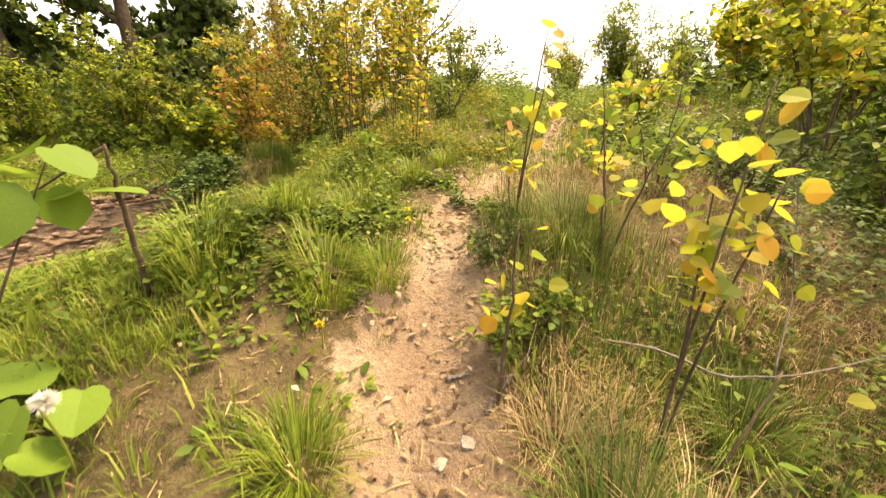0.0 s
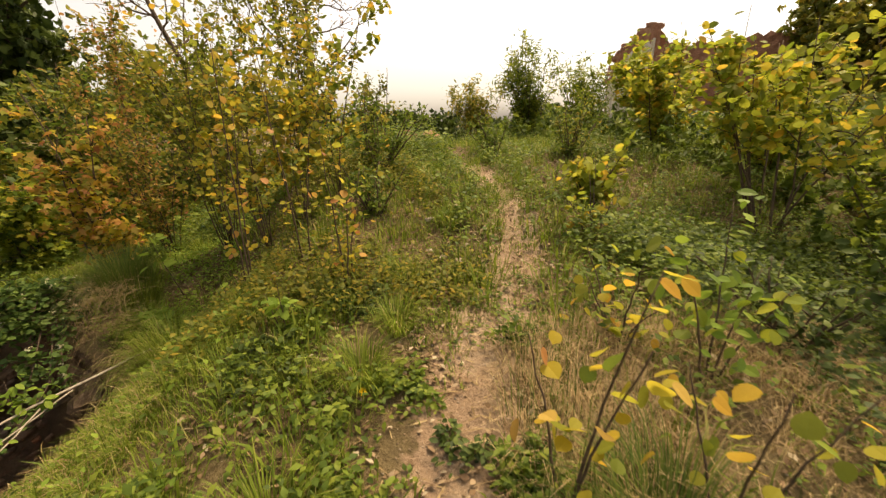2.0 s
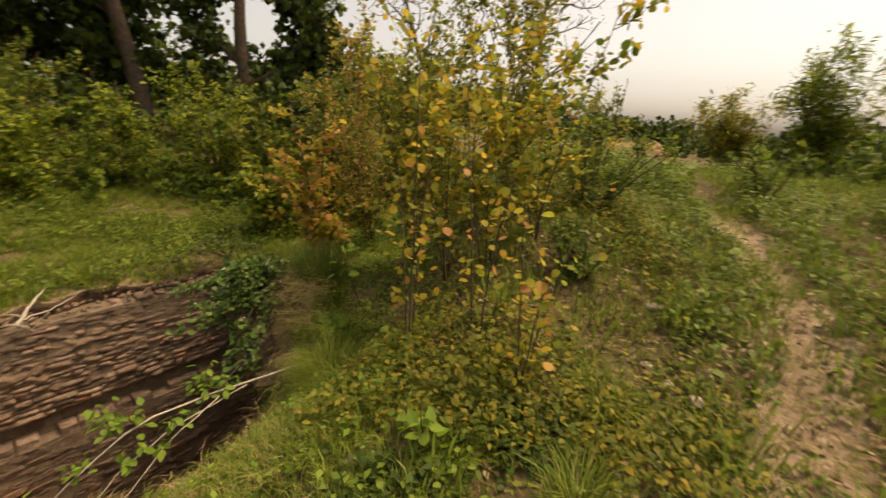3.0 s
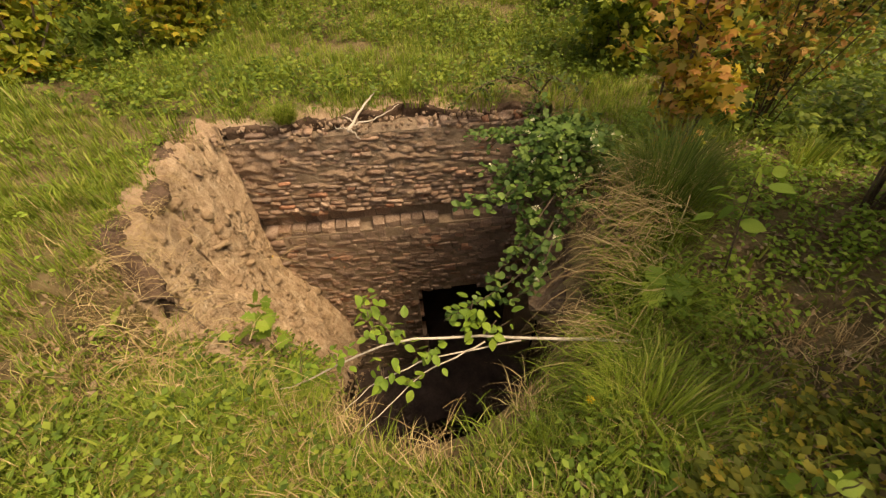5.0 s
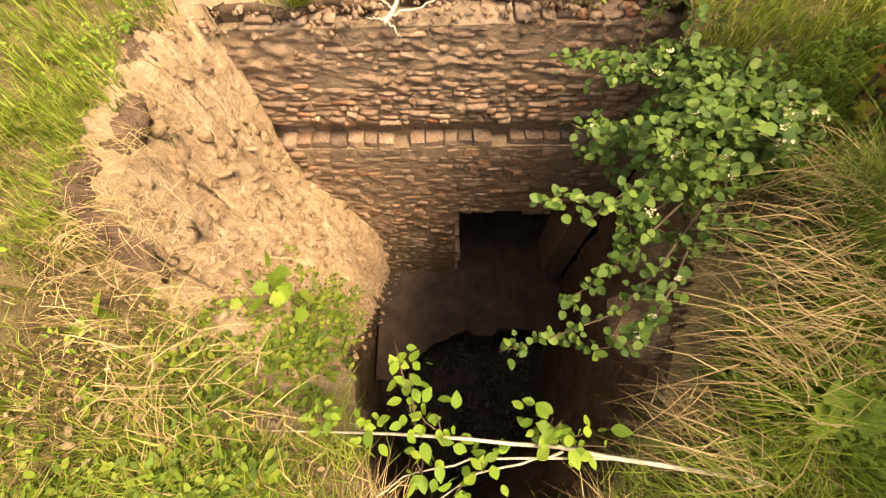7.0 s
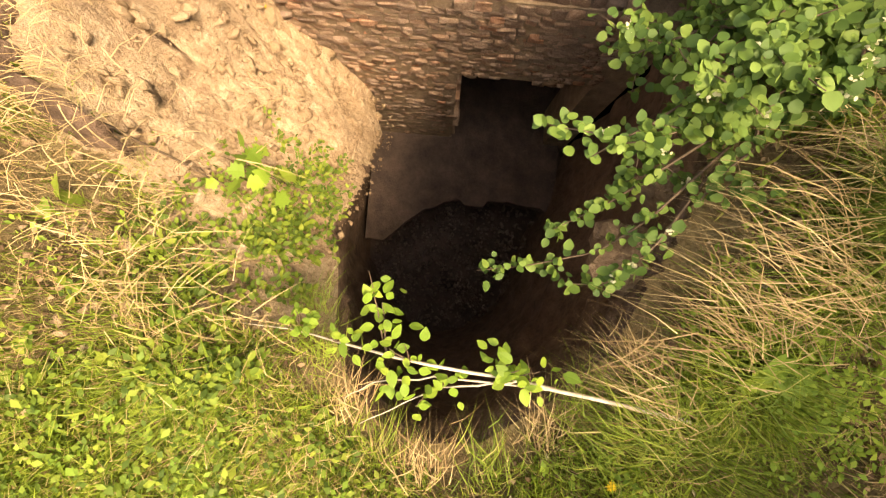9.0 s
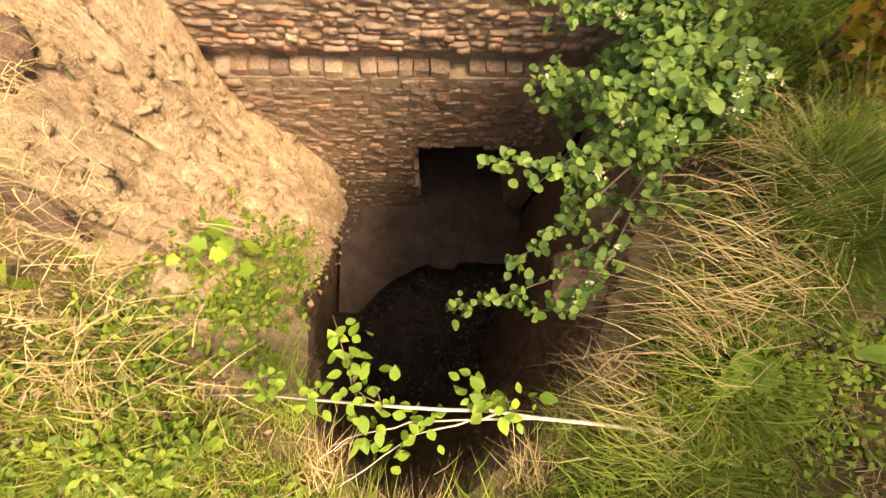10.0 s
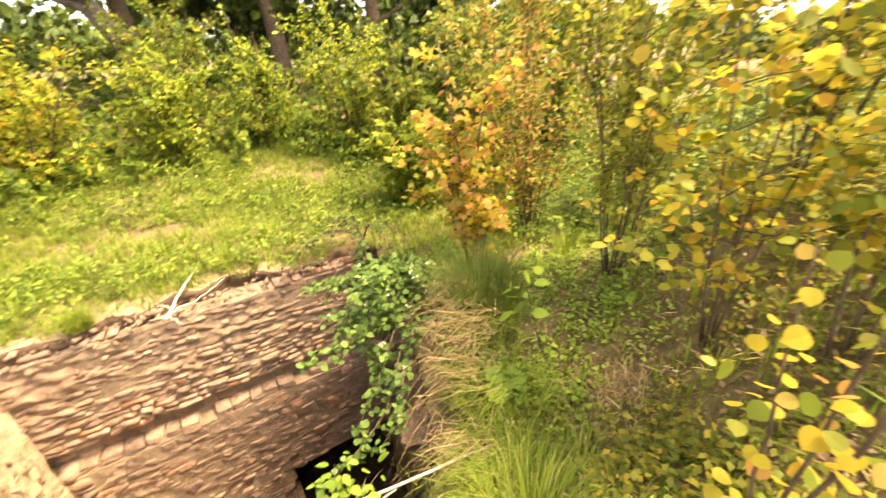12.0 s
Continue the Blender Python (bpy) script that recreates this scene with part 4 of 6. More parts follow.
def arching(name, label, root, tips, leaves, leaf, size, material, seed, flowers=0, droop=0.25, trailing=()):
    rng = np.random.default_rng(seed)
    ob = tagged(new(name), label, "shrub")
    root = np.array(root)
    ob.location = root
    pos = []
    for tip in tips:
        e = np.array(tip) - root
        s = np.linspace(0, 1, 12)[:, None]
        pts = e * s + np.array((0, 0, 1.0)) * (droop * 4 * s * (1 - s)) + rng.normal(0, 0.012, (12, 3)) * s
        st = soup("stem", *tube(pts, np.linspace(0.01, 0.003, 12), 6), BARK, ob, True)
        fine = []
        for q in range(6):
            p = along(pts, np.array([rng.uniform(0.3, 0.95)]))[0]
            w = limb(rng, p, (*rng.normal(0, 1, 2), rng.uniform(-0.2, 0.6)), rng.uniform(0.12, 0.3), 0.15, 5, 0.08)
            fine.append(tube(w, np.linspace(0.004, 0.0015, 5), 4))
            pos.append(along(w, rng.uniform(0.1, 1, leaves // len(tips) // 9)))
        tagged(soup("twig_spray", *join(fine), BARK, st, True), kind="stuff")
        pos.append(along(pts, rng.uniform(0.3, 1, leaves // len(tips) // 3)))
    for line in trailing:
        pts = np.asarray(line, float) - root
        pts = np.stack([np.interp(np.linspace(0, 1, 14), np.linspace(0, 1, len(pts)), pts[:, i]) for i in range(3)], 1)
        soup("stem", *tube(pts, np.linspace(0.006, 0.002, 14), 6), BARK, ob, True)
        pos.append(along(pts, rng.uniform(0.2, 1, 70)))
    pos = np.concatenate(pos)
    n = len(pos)
    v, f = scatter(*leaf, pos + rng.normal(0, size * 0.5, (n, 3)), turns(rng, n, None, 0.45, 0.45), size * rng.uniform(0.6, 1.15, n))
    tagged(soup("foliage", v, f, material, ob), kind="stuff")
    if flowers:
        p = pos[rng.integers(0, n, flowers)] + (0, 0, size * 0.6)
        p = np.repeat(p, 7, 0) + rng.normal(0, 0.008, (flowers * 7, 3))
        v, f = scatter(*ROUND, p, turns(rng, len(p), None, 0.8, 0.8), np.full(len(p), 0.014))
        tagged(soup("blossom", v, f, WHITE_PETAL, ob), kind="stuff")
    return ob


SNOWBERRY = leaf_material("snowberry_leaf", [(0.0, (0.05, 0.1, 0.024)), (0.5, (0.095, 0.165, 0.034)), (1.0, (0.17, 0.25, 0.055))], 0.3)
arching("snowberry_shrub", "green snowberry shrub with white blossom arching over the shaft", (-2.72, 5.05, float(height(-2.72, 5.1)) + 0.02),
        [(-2.68, 4.3, 0.55), (-2.95, 4.4, 0.15), (-3.06, 4.47, -0.08), (-3.6, 4.65, 0.1), (-3.3, 4.6, 0.2), (-2.46, 4.22, 0.08), (-2.5, 4.5, 0.45), (-2.8, 4.6, 0.5), (-2.3, 4.35, 0.25), (-2.36, 4.9, 0.25), (-3.2, 4.9, 0.3), (-2.9, 4.75, 0.42), (-2.6, 4.05, 0.3), (-2.45, 4.65, 0.55)],
        3600, ROUND, 0.044, SNOWBERRY, 70, 46, 0.16,
        [[(-2.45, 4.55, 0.3), (-2.3, 4.2, 0.2), (-2.25, 4.02, 0.08), (-2.3, 3.75, -0.03), (-2.36, 3.55, -0.12)], [(-2.4, 4.5, 0.25), (-2.2, 4.15, 0.25), (-2.12, 3.98, 0.12), (-2.18, 3.85, 0.02)], [(-2.5, 4.5, 0.3), (-2.42, 4.15, 0.1), (-2.4, 3.9, -0.06)]])
arching("bramble", "trailing green bramble at the pit's far rim", uvz(2.9, -0.2, 0.1), [uvz(2.0, 0.1, 0.1), uvz(2.4, 0.2, 0.3), uvz(2.9, 0.5, 0.2), uvz(2.6, 0.35, -0.3)], 400, OVAL, 0.05, DARK_GREEN, 71)

# larger bushes and saplings
SHRUBS = [
    # name, label, category, x, y, tall, spread, stems, leaves, template, leaf length, material, seed, options
    ("maple_sapling", "young maple with orange spring leaves beside the pit", "sapling", -2.5, 5.5, 1.9, 0.26, 5, 1300, MAPLE, 0.075, ORANGE, 11, dict(twigs=8, bare=0.12, second=(YELLOW, 0.55))),
    ("maple_sapling", "young maple with orange spring leaves beside the pit", "sapling", -2.4, 5.4, 0.65, 0.4, 6, 520, MAPLE, 0.075, YELLOW, 111, dict(twigs=7, bare=0.05, second=(ORANGE, 0.3))),
    ("poplar_sapling", "slender poplar with yellow and orange leaves", "sapling", -0.5, 4.4, 1.7, 0.35, 5, 950, ROUND, 0.046, YELLOW, 14, dict(second=(OLIVE, 0.25), twigs=7, thick=0.007)),
    ("poplar_sapling", "slender poplar with yellow and orange leaves", "sapling", -0.82, 4.65, 2.0, 0.36, 6, 1150, ROUND, 0.046, YELLOW, 114, dict(second=(OLIVE, 0.25), twigs=7, thick=0.007)),
    ("poplar_sapling", "slender poplar with yellow and orange leaves", "sapling", -0.2, 4.6, 1.6, 0.35, 5, 950, ROUND, 0.046, YELLOW, 115, dict(second=(GREEN, 0.4), twigs=7, thick=0.007)),
    ("poplar_thicket", "tall thicket of poplar shoots with olive leaves", "thicket", -1.3, 5.3, 2.5, 0.6, 12, 4400, OVAL, 0.052, OLIVE, 15, dict(upright=1.2, twigs=7, bare=0.1, thick=0.008, second=(LIME, 0.3))),
    ("poplar_thicket", "tall thicket of poplar shoots with olive leaves", "thicket", -0.5, 5.6, 2.3, 0.6, 12, 4400, OVAL, 0.052, OLIVE, 116, dict(upright=1.2, twigs=7, bare=0.1, thick=0.008, second=(YELLOW, 0.3))),
    ("poplar_thicket", "tall thicket of poplar shoots with orange tips", "thicket", -2.2, 6.3, 2.7, 0.7, 12, 4400, OVAL, 0.056, OLIVE, 16, dict(upright=1.2, twigs=7, bare=0.1, thick=0.008, second=(ORANGE, 0.4))),
    ("poplar_thicket", "tall thicket of poplar shoots with olive leaves", "thicket", -1.5, 7.0, 2.8, 0.8, 12, 4400, OVAL, 0.056, OLIVE, 117, dict(upright=1.2, twigs=7, bare=0.1, thick=0.008, second=(LIME, 0.5))),
    ("green_bush", "low green bush at the thicket's foot", "bush", 0.2, 5.3, 0.9, 0.5, 9, 1200, OVAL, 0.05, GREEN, 118, dict(bare=0.05)),
    ("green_bush", "low green bush at the thicket's foot", "bush", 0.05, 4.15, 0.45, 0.35, 9, 700, OVAL, 0.045, GREEN, 119, dict(bare=0.05)),
    ("green_bush", "low green bush at the thicket's foot", "bush", 0.3, 6.4, 1.1, 0.6, 9, 1300, OVAL, 0.06, OLIVE, 121, dict(bare=0.05)),
    ("hazel_bush", "spreading bush with lime green leaves on bare stems", "bush", 3.5, 3.7, 2.1, 1.3, 11, 1700, ROUND, 0.075, LIME, 17, dict(twigs=7, bare=0.4, thick=0.014, second=(YELLOW, 0.35))),
    ("hazel_bush", "spreading bush with lime green leaves on bare stems", "bush", 1.95, 4.2, 0.55, 0.45, 9, 500, ROUND, 0.07, LIME, 122, dict(twigs=6, bare=0.1, second=(YELLOW, 0.35))),
    ("hazel_bush", "spreading bush with lime green leaves on bare stems", "bush", 4.7, 4.7, 1.4, 0.9, 9, 1700, ROUND, 0.07, LIME, 123, dict(twigs=6, bare=0.1, second=(YELLOW, 0.3))),
    ("elder_bush", "dense dark green bush beside the path", "bush", 2.7, 2.1, 1.0, 0.9, 14, 2600, OVAL, 0.065, GREEN, 18, dict(bare=0.05, second=(DARK_GREEN, 0.5))),
    ("elder_bush", "dense dark green bush beside the path", "bush", 4.2, 3.0, 1.3, 1.1, 14, 3200, OVAL, 0.07, LIME, 19, dict(bare=0.05, second=(GREEN, 0.5))),
    ("elder_bush", "dense dark green bush beside the path", "bush", 3.1, 1.0, 1.3, 0.9, 12, 2200, OVAL, 0.07, GREEN, 124, dict(bare=0.05, second=(OLIVE, 0.4))),
    ("hazel_bush", "lime and yellow bush before the ruin", "bush", 4.3, 6.0, 1.5, 0.9, 11, 2200, ROUND, 0.08, LIME, 138, dict(twigs=6, bare=0.1, second=(YELLOW, 0.35))),
    ("hazel_bush", "lime and yellow bush before the ruin", "bush", 5.4, 7.4, 1.7, 1.0, 11, 2200, ROUND, 0.09, LIME, 139, dict(twigs=6, bare=0.1, second=(YELLOW, 0.2))),
    ("elder_bush", "dense green bush on the bank", "bush", 4.9, 3.4, 1.6, 1.1, 12, 3000, OVAL, 0.075, LIME, 136, dict(bare=0.0, second=(YELLOW, 0.3))),
    ("elder_bush", "dense green bush on the bank", "bush", 3.7, 1.6, 1.2, 0.9, 12, 2800, OVAL, 0.07, GREEN, 137, dict(bare=0.0, second=(LIME, 0.3))),
    ("elder_bush", "tall dark green bush on the bank", "bush", 5.3, 2.1, 2.2, 1.5, 12, 3200, OVAL, 0.08, LIME, 125, dict(bare=0.1, second=(GREEN, 0.5))),
    ("elder_bush", "tall dark green bush on the bank", "bush", 6.0, 4.0, 2.2, 1.4, 12, 3200, OVAL, 0.08, OLIVE, 126, dict(bare=0.1, second=(OLIVE, 0.5))),
    ("willow_bush", "upright willow bush beyond the path's crest", "bush", 4.0, 9.4, 2.0, 1.0, 18, 5200, LANCE, 0.13, GREEN, 20, dict(upright=1.2, twigs=7, bare=0.1, second=(LIME, 0.5))),
    ("willow_bush", "upright willow bush beyond the path's crest", "bush", 3.0, 10.0, 1.4, 0.8, 14, 3600, LANCE, 0.13, OLIVE, 127, dict(upright=1.2, twigs=7, bare=0.1, thick=0.008, second=(YELLOW, 0.3))),
    ("willow_bush", "upright willow bush beyond the path's crest", "bush", 5.0, 9.0, 1.6, 0.9, 14, 3600, LANCE, 0.13, GREEN, 128, dict(upright=1.0, twigs=7, bare=0.1, second=(LIME, 0.5))),
    ("green_bush", "low bush beside the trodden path", "bush", 1.9, 6.3, 0.55, 0.6, 10, 1000, OVAL, 0.05, GREEN, 129, dict(bare=0.05)),
    ("green_bush", "low bush beside the trodden path", "bush", 2.6, 5.6, 0.7, 0.7, 10, 1200, OVAL, 0.05, GREEN, 130, dict(bare=0.05, second=(OLIVE, 0.4))),
    ("green_bush", "low bush beside the trodden path", "bush", 1.75, 2.35, 0.5, 0.45, 10, 700, OVAL, 0.05, DARK_GREEN, 131, dict(bare=0.05)),
    ("green_bush", "small leafy bush at the path's edge", "bush", 0.22, 1.3, 0.28, 0.2, 9, 330, OVAL, 0.04, GREEN, 132, dict(bare=0.05, thick=0.005)),
    ("green_bush", "small leafy bush at the path's edge", "bush", 0.42, 1.38, 0.3, 0.18, 8, 260, OVAL, 0.04, GREEN, 133, dict(bare=0.05, thick=0.005)),
    ("green_bush", "small leafy bush at the path's edge", "bush", 0.2, 1.62, 0.25, 0.16, 8, 260, OVAL, 0.035, DARK_GREEN, 134, dict(bare=0.05, thick=0.005)),
    ("green_bush", "low leafy plant on the path", "bush", 0.52, 2.62, 0.16, 0.15, 9, 240, OVAL, 0.045, GREEN, 135, dict(bare=0.05, thick=0.004)),
]
# bushes that close the clearing behind the pit
for k, (x, y, tall, sp, mat, other) in enumerate([
        (-7.6, 3.2, 1.7, 1.0, YELLOW, LIME), (-8.9, 4.6, 2.4, 1.2, LIME, YELLOW), (-8.2, 6.2, 1.9, 1.0, LIME, GREEN), (-9.8, 7.2, 2.8, 1.4, GREEN, OLIVE), (-7.6, 7.6, 2.0, 1.0, GREEN, LIME),
        (-6.4, 8.4, 2.4, 1.1, LIME, GREEN), (-5.2, 8.6, 1.8, 1.0, GREEN, OLIVE), (-4.4, 9.6, 3.0, 1.3, OLIVE, GREEN), (-3.3, 8.0, 2.4, 0.9, OLIVE, GREEN), (-2.9, 9.6, 3.2, 1.2, GREEN, OLIVE),
        (-6.9, 1.6, 1.5, 0.9, LIME, YELLOW), (-12.0, 1.6, 2.6, 1.3, GREEN, OLIVE), (-12.6, 3.4, 3.0, 1.4, OLIVE, GREEN), (-12.0, 5.2, 2.6, 1.3, LIME, GREEN), (-10.8, 0.4, 2.4, 1.2, OLIVE, LIME), (-8.0, -0.4, 2.2, 1.2, GREEN, LIME), (-5.6, -1.2, 1.8, 1.0, OLIVE, LIME), (-9.6, 2.2, 2.8, 1.3, GREEN, YELLOW), (-3.9, 6.9, 1.2, 0.6, LIME, GREEN)]):
    SHRUBS.append(("woodland_bush", "leafy spring bush at the clearing's edge", "bush", x, y, tall, sp, 12, 3400, OVAL if k % 3 else MAPLE, 0.1, mat, 200 + k, dict(bare=0.0, twigs=8, thick=0.016, second=(other, 0.4))))
for name, label, cat, x, y, tall, spread, stems, leaves, tmpl, ll, mat, seed, opt in SHRUBS:
    shrub(name, label, cat, at_ground(x, y), tall, spread, stems, leaves, tmpl, ll, mat, seed, **opt)


def tree(place, tall, lean, seed, leaves, material, crown=1.0, radius=0.16, label="", bark=GREY_BARK, leaf=0.14, low=0.35, limbs=9):
    """A tree: tapered trunk, limbs that fork, a crown of many leaf sprays."""
    rng = np.random.default_rng(seed)
    ob = tagged(new("tree"), label, "tree")
    ob.location = place
    main = limb(rng, (0, 0, -0.2), (*lean, 1), tall, 0.06, 12)
    tr = soup("trunk", *tube(main, radius * np.linspace(1, 0.15, 12), 9), bark, ob, True)
    ends = []
    for k in range(limbs):
        s0 = rng.uniform(low, 0.95)
        p = along(main, np.array([s0]))[0]
        a = rng.uniform(0, 2 * np.pi)
        L = tall * 0.42 * crown * (1.15 - 0.7 * s0) * rng.uniform(0.7, 1.2)
        w = limb(rng, p, (math.cos(a), math.sin(a), rng.uniform(0.1, 0.9)), L, 0.16, 8)
        soup("limb", *tube(w, radius * 0.4 * (1.1 - s0) * np.linspace(1, 0.15, 8) + 0.006, 6), bark, tr, True)
        ends.append(w)
        fine = []
        for q in range(5):
            b = limb(rng, along(w, np.array([rng.uniform(0.25, 0.95)]))[0], rng.normal(0, 1, 3) + (math.cos(a), math.sin(a), 0.5), L * rng.uniform(0.25, 0.5), 0.2, 6)
            fine.append(tube(b, np.linspace(radius * 0.09, radius * 0.02, 6) + 0.002, 4))
            ends.append(b)
        tagged(soup("twig_spray", *join(fine), bark, tr, True), kind="stuff")
    if leaves:
        pick = rng.integers(0, len(ends), leaves)
        pos = np.array([along(ends[k], np.array([rng.uniform(0.2, 1.0)]))[0] for k in pick]) + rng.normal(0, 0.2 * crown, (leaves, 3))
        v, f = scatter(*CLUMP, pos, turns(rng, leaves, None, 0.8, 0.8), leaf * rng.uniform(0.6, 1.3, leaves))
        tagged(soup("crown", v, f, material, ob), kind="stuff")
    return ob


tree(G(-10.4, 7.8), 7.0, (-0.48, -0.05), 301, 1200, DARK_GREEN, 1.0, 0.3, "old leaning tree with a thick grey-brown trunk", GREY_BARK)
tree(G(-12.0, 8.0), 8.0, (-0.1, 0.0), 302, 3500, DARK_GREEN, 1.1, 0.25, "tall dark woodland tree behind the clearing", BARK, 0.22)
tree(G(-10.5, 10.5), 8.0, (0.05, 0.05), 303, 3500, DARK_GREEN, 1.1, 0.25, "tall dark woodland tree behind the clearing", BARK, 0.22, 0.15)
tree(G(-8.0, 11.5), 7.5, (0.05, 0.0), 304, 3500, DARK_GREEN, 1.1, 0.22, "tall dark woodland tree behind the clearing", BARK, 0.22, 0.12)
tree(G(-13.0, 3.0), 8.0, (0.0, 0.1), 305, 3500, DARK_GREEN, 1.1, 0.25, "tall dark woodland tree behind the clearing", BARK, 0.22, 0.15)
tree(G(-11.5, -1.5), 7.0, (0.0, 0.1), 306, 3000, GREEN, 1.1, 0.22, "tall green woodland tree behind the clearing", BARK, 0.22, 0.15)
tree(G(-14.0, 12.0), 9.0, (0.0, 0.0), 307, 4000, DARK_GREEN, 1.2, 0.25, "tall dark woodland tree behind the clearing", BARK, 0.25, 0.1)
tree(G(-0.7, 13.0), 5.5, (-0.05, 0.0), 308, 160, ORANGE, 0.9, 0.1, "nearly bare tree with thin spreading twigs", BARK, 0.05, 0.3, 14)
tree(G(-2.5, 13.0), 6.5, (-0.1, 0.0), 309, 120, OLIVE, 0.9, 0.11, "nearly bare tree with thin spreading twigs", BARK, 0.05, 0.3, 12)
tree(G(12.5, 9.0), 3.2, (0.0, 0.0), 310, 3500, OLIVE, 1.2, 0.18, "broad dark tree beyond the bushes", BARK, 0.2, 0.1)
tree(G(11.0, 5.0), 3.0, (0.0, 0.0), 311, 3500, OLIVE, 1.2, 0.18, "broad dark tree beyond the bushes", BARK, 0.2, 0.1)
tree(G(9.0, 1.5), 3.0, (0.0, 0.0), 312, 3200, GREEN, 1.2, 0.18, "broad green tree beyond the bushes", BARK, 0.2, 0.1)


def far_woods():
    """The wooded skyline all round, far off."""
    rng = np.random.default_rng(400)
    pos, size = [], []
    for k in range(800):
        a = rng.uniform(0, 2 * np.pi)
        d = rng.uniform(55, 95)
        x, y = d * math.sin(a), d * math.cos(a)
        tall = rng.uniform(3.5, 6.0) * (1.25 if x < -20 else 1.0)
        z = float(height(x, y))
        n = 70
        p = rng.normal(0, 1, (n, 3))
        p *= (rng.random(n) ** 0.4 / np.linalg.norm(p, axis=1))[:, None]
        p = p * (tall * 0.6, tall * 0.6, tall * 0.5) + (x, y, z + tall * 0.45)
        p[:, 2] = np.maximum(p[:, 2], z)
        pos.append(p)
        size.append(np.full(n, tall * 0.16))
    pos, size = np.concatenate(pos), np.concatenate(size)
    v, f = scatter(*CLUMP, pos, turns(rng, len(pos), None, 0.8, 0.8), size * rng.uniform(0.6, 1.4, len(pos)))
    tagged(soup("far_woods", v, f, DARK_GREEN), "distant wooded skyline of mixed trees", "woods", kind="stuff")


far_woods()

# ---- the ruin and the clay bank beyond the crest ----
RUIN_BRICK = rough_material("ruin_brick", [(0.3, (0.26, 0.13, 0.09)), (0.55, (0.46, 0.24, 0.16)), (0.8, (0.56, 0.4, 0.29))], 2.5, 22, 0.04, 0.9, 0.9, 0.5)
PLASTER = rough_material("flaking_plaster", [(0.3, (0.5, 0.36, 0.26)), (0.42, (0.76, 0.68, 0.57)), (0.8, (0.86, 0.81, 0.73))], 1.5, 18, 0.03, 0.8)
CLAY = rough_material("red_clay_bank", [(0.3, (0.22, 0.11, 0.06)), (0.7, (0.42, 0.24, 0.13))], 0.6, 6, 0.1, 0.8)


def ruin(place, turn):
    ob = tagged(new("ruined_house"), "ruined brick gable with flaking pale plaster", "ruin")
    ob.matrix_world = pose(*place, 0, 0, turn)
    rng = np.random.default_rng(500)

    def wall_of(name, w, profile, d, material, x0, y0, along_x=True, label=""):
        bm = bmesh.new()
        cols = 30
        rows = 24
        grid = {}
        for s in (0, 1):
            for i in range(cols + 1):
                top = np.interp(i / cols, *profile) + rng.uniform(-0.09, 0.09)
                for j in range(rows + 1):
                    a, b = w * i / cols, d * s + rng.uniform(-0.025, 0.025)
                    p = (x0 + a, y0 + b) if along_x else (x0 + b, y0 + a)
                    grid[s, i, j] = bm.verts.new((*p, -0.6 + (top + 0.6) * j / rows))
        for s in (0, 1):
            for i in range(cols):
                for j in range(rows):
                    q = [grid[s, i, j], grid[s, i + 1, j], grid[s, i + 1, j + 1], grid[s, i, j + 1]]
                    bm.faces.new(q if s == 0 else q[::-1])
        for i in range(cols):
            bm.faces.new((grid[0, i, rows], grid[0, i + 1, rows], grid[1, i + 1, rows], grid[1, i, rows]))
        for j in range(rows):
            for i in (0, cols):
                bm.faces.new((grid[0, i, j], grid[0, i, j + 1], grid[1, i, j + 1], grid[1, i, j]))
        bmesh.ops.recalc_face_normals(bm, faces=bm.faces)
        return part(name, bm, material, ob, label)

    wall_of("gable_wall", 1.35, ([0, 0.15, 0.4, 0.75, 1.0], [2.1, 2.7, 3.2, 3.55, 3.6]), 0.5, RUIN_BRICK, 0.0, 0.0)
    wall_of("plaster_coat", 1.2, ([0, 0.2, 0.6, 1.0], [1.95, 2.55, 3.0, 3.2]), 0.05, PLASTER, 0.03, -0.06)
    wall_of("side_wall", 4.4, ([0, 0.1, 0.2, 0.6, 0.95, 1.0], [3.5, 3.1, 3.05, 3.15, 3.2, 2.4]), 0.5, RUIN_BRICK, 1.36, 0.6)
    for k in range(40):
        i = rng.uniform(0, 1.35)
        bm = bmesh.new()
        bmesh.ops.create_cube(bm, size=1)
        bmesh.ops.scale(bm, vec=(0.25, 0.3, 0.09), verts=bm.verts)
        o = part("brick", bm, RUIN_BRICK, ob)
        t = np.interp(i / 1.35, [0, 0.15, 0.4, 0.75, 1.0], [2.1, 2.7, 3.2, 3.55, 3.6])
        o.matrix_basis = pose(i, 0.25 + rng.uniform(-0.1, 0.1), t + rng.uniform(-0.06, 0.1), 0, 0, rng.uniform(-15, 15))
    return ob


ruin((8.3, 12.7, 0.6), -38)


def clay_bank(x, y, wide, tall):
    bm = bmesh.new()
    bmesh.ops.create_grid(bm, x_segments=40, y_segments=24, size=1)
    for v in bm.verts:
        r = math.hypot(v.co.x, v.co.y)
        h = tall * max(0.0, 1 - r ** 5) * (1 + 0.3 * noise.noise(Vector((v.co.x * 3, v.co.y * 3, 4)))) - 0.4
        v.co = Vector((x + v.co.x * wide, y + v.co.y * wide * 0.5, float(height(x, y)) + h))
    tagged(part("clay_bank", bm, CLAY), "distant bank of bare reddish clay", "bank", kind="structure")


clay_bank(4.8, 34.0, 5.5, 1.9)

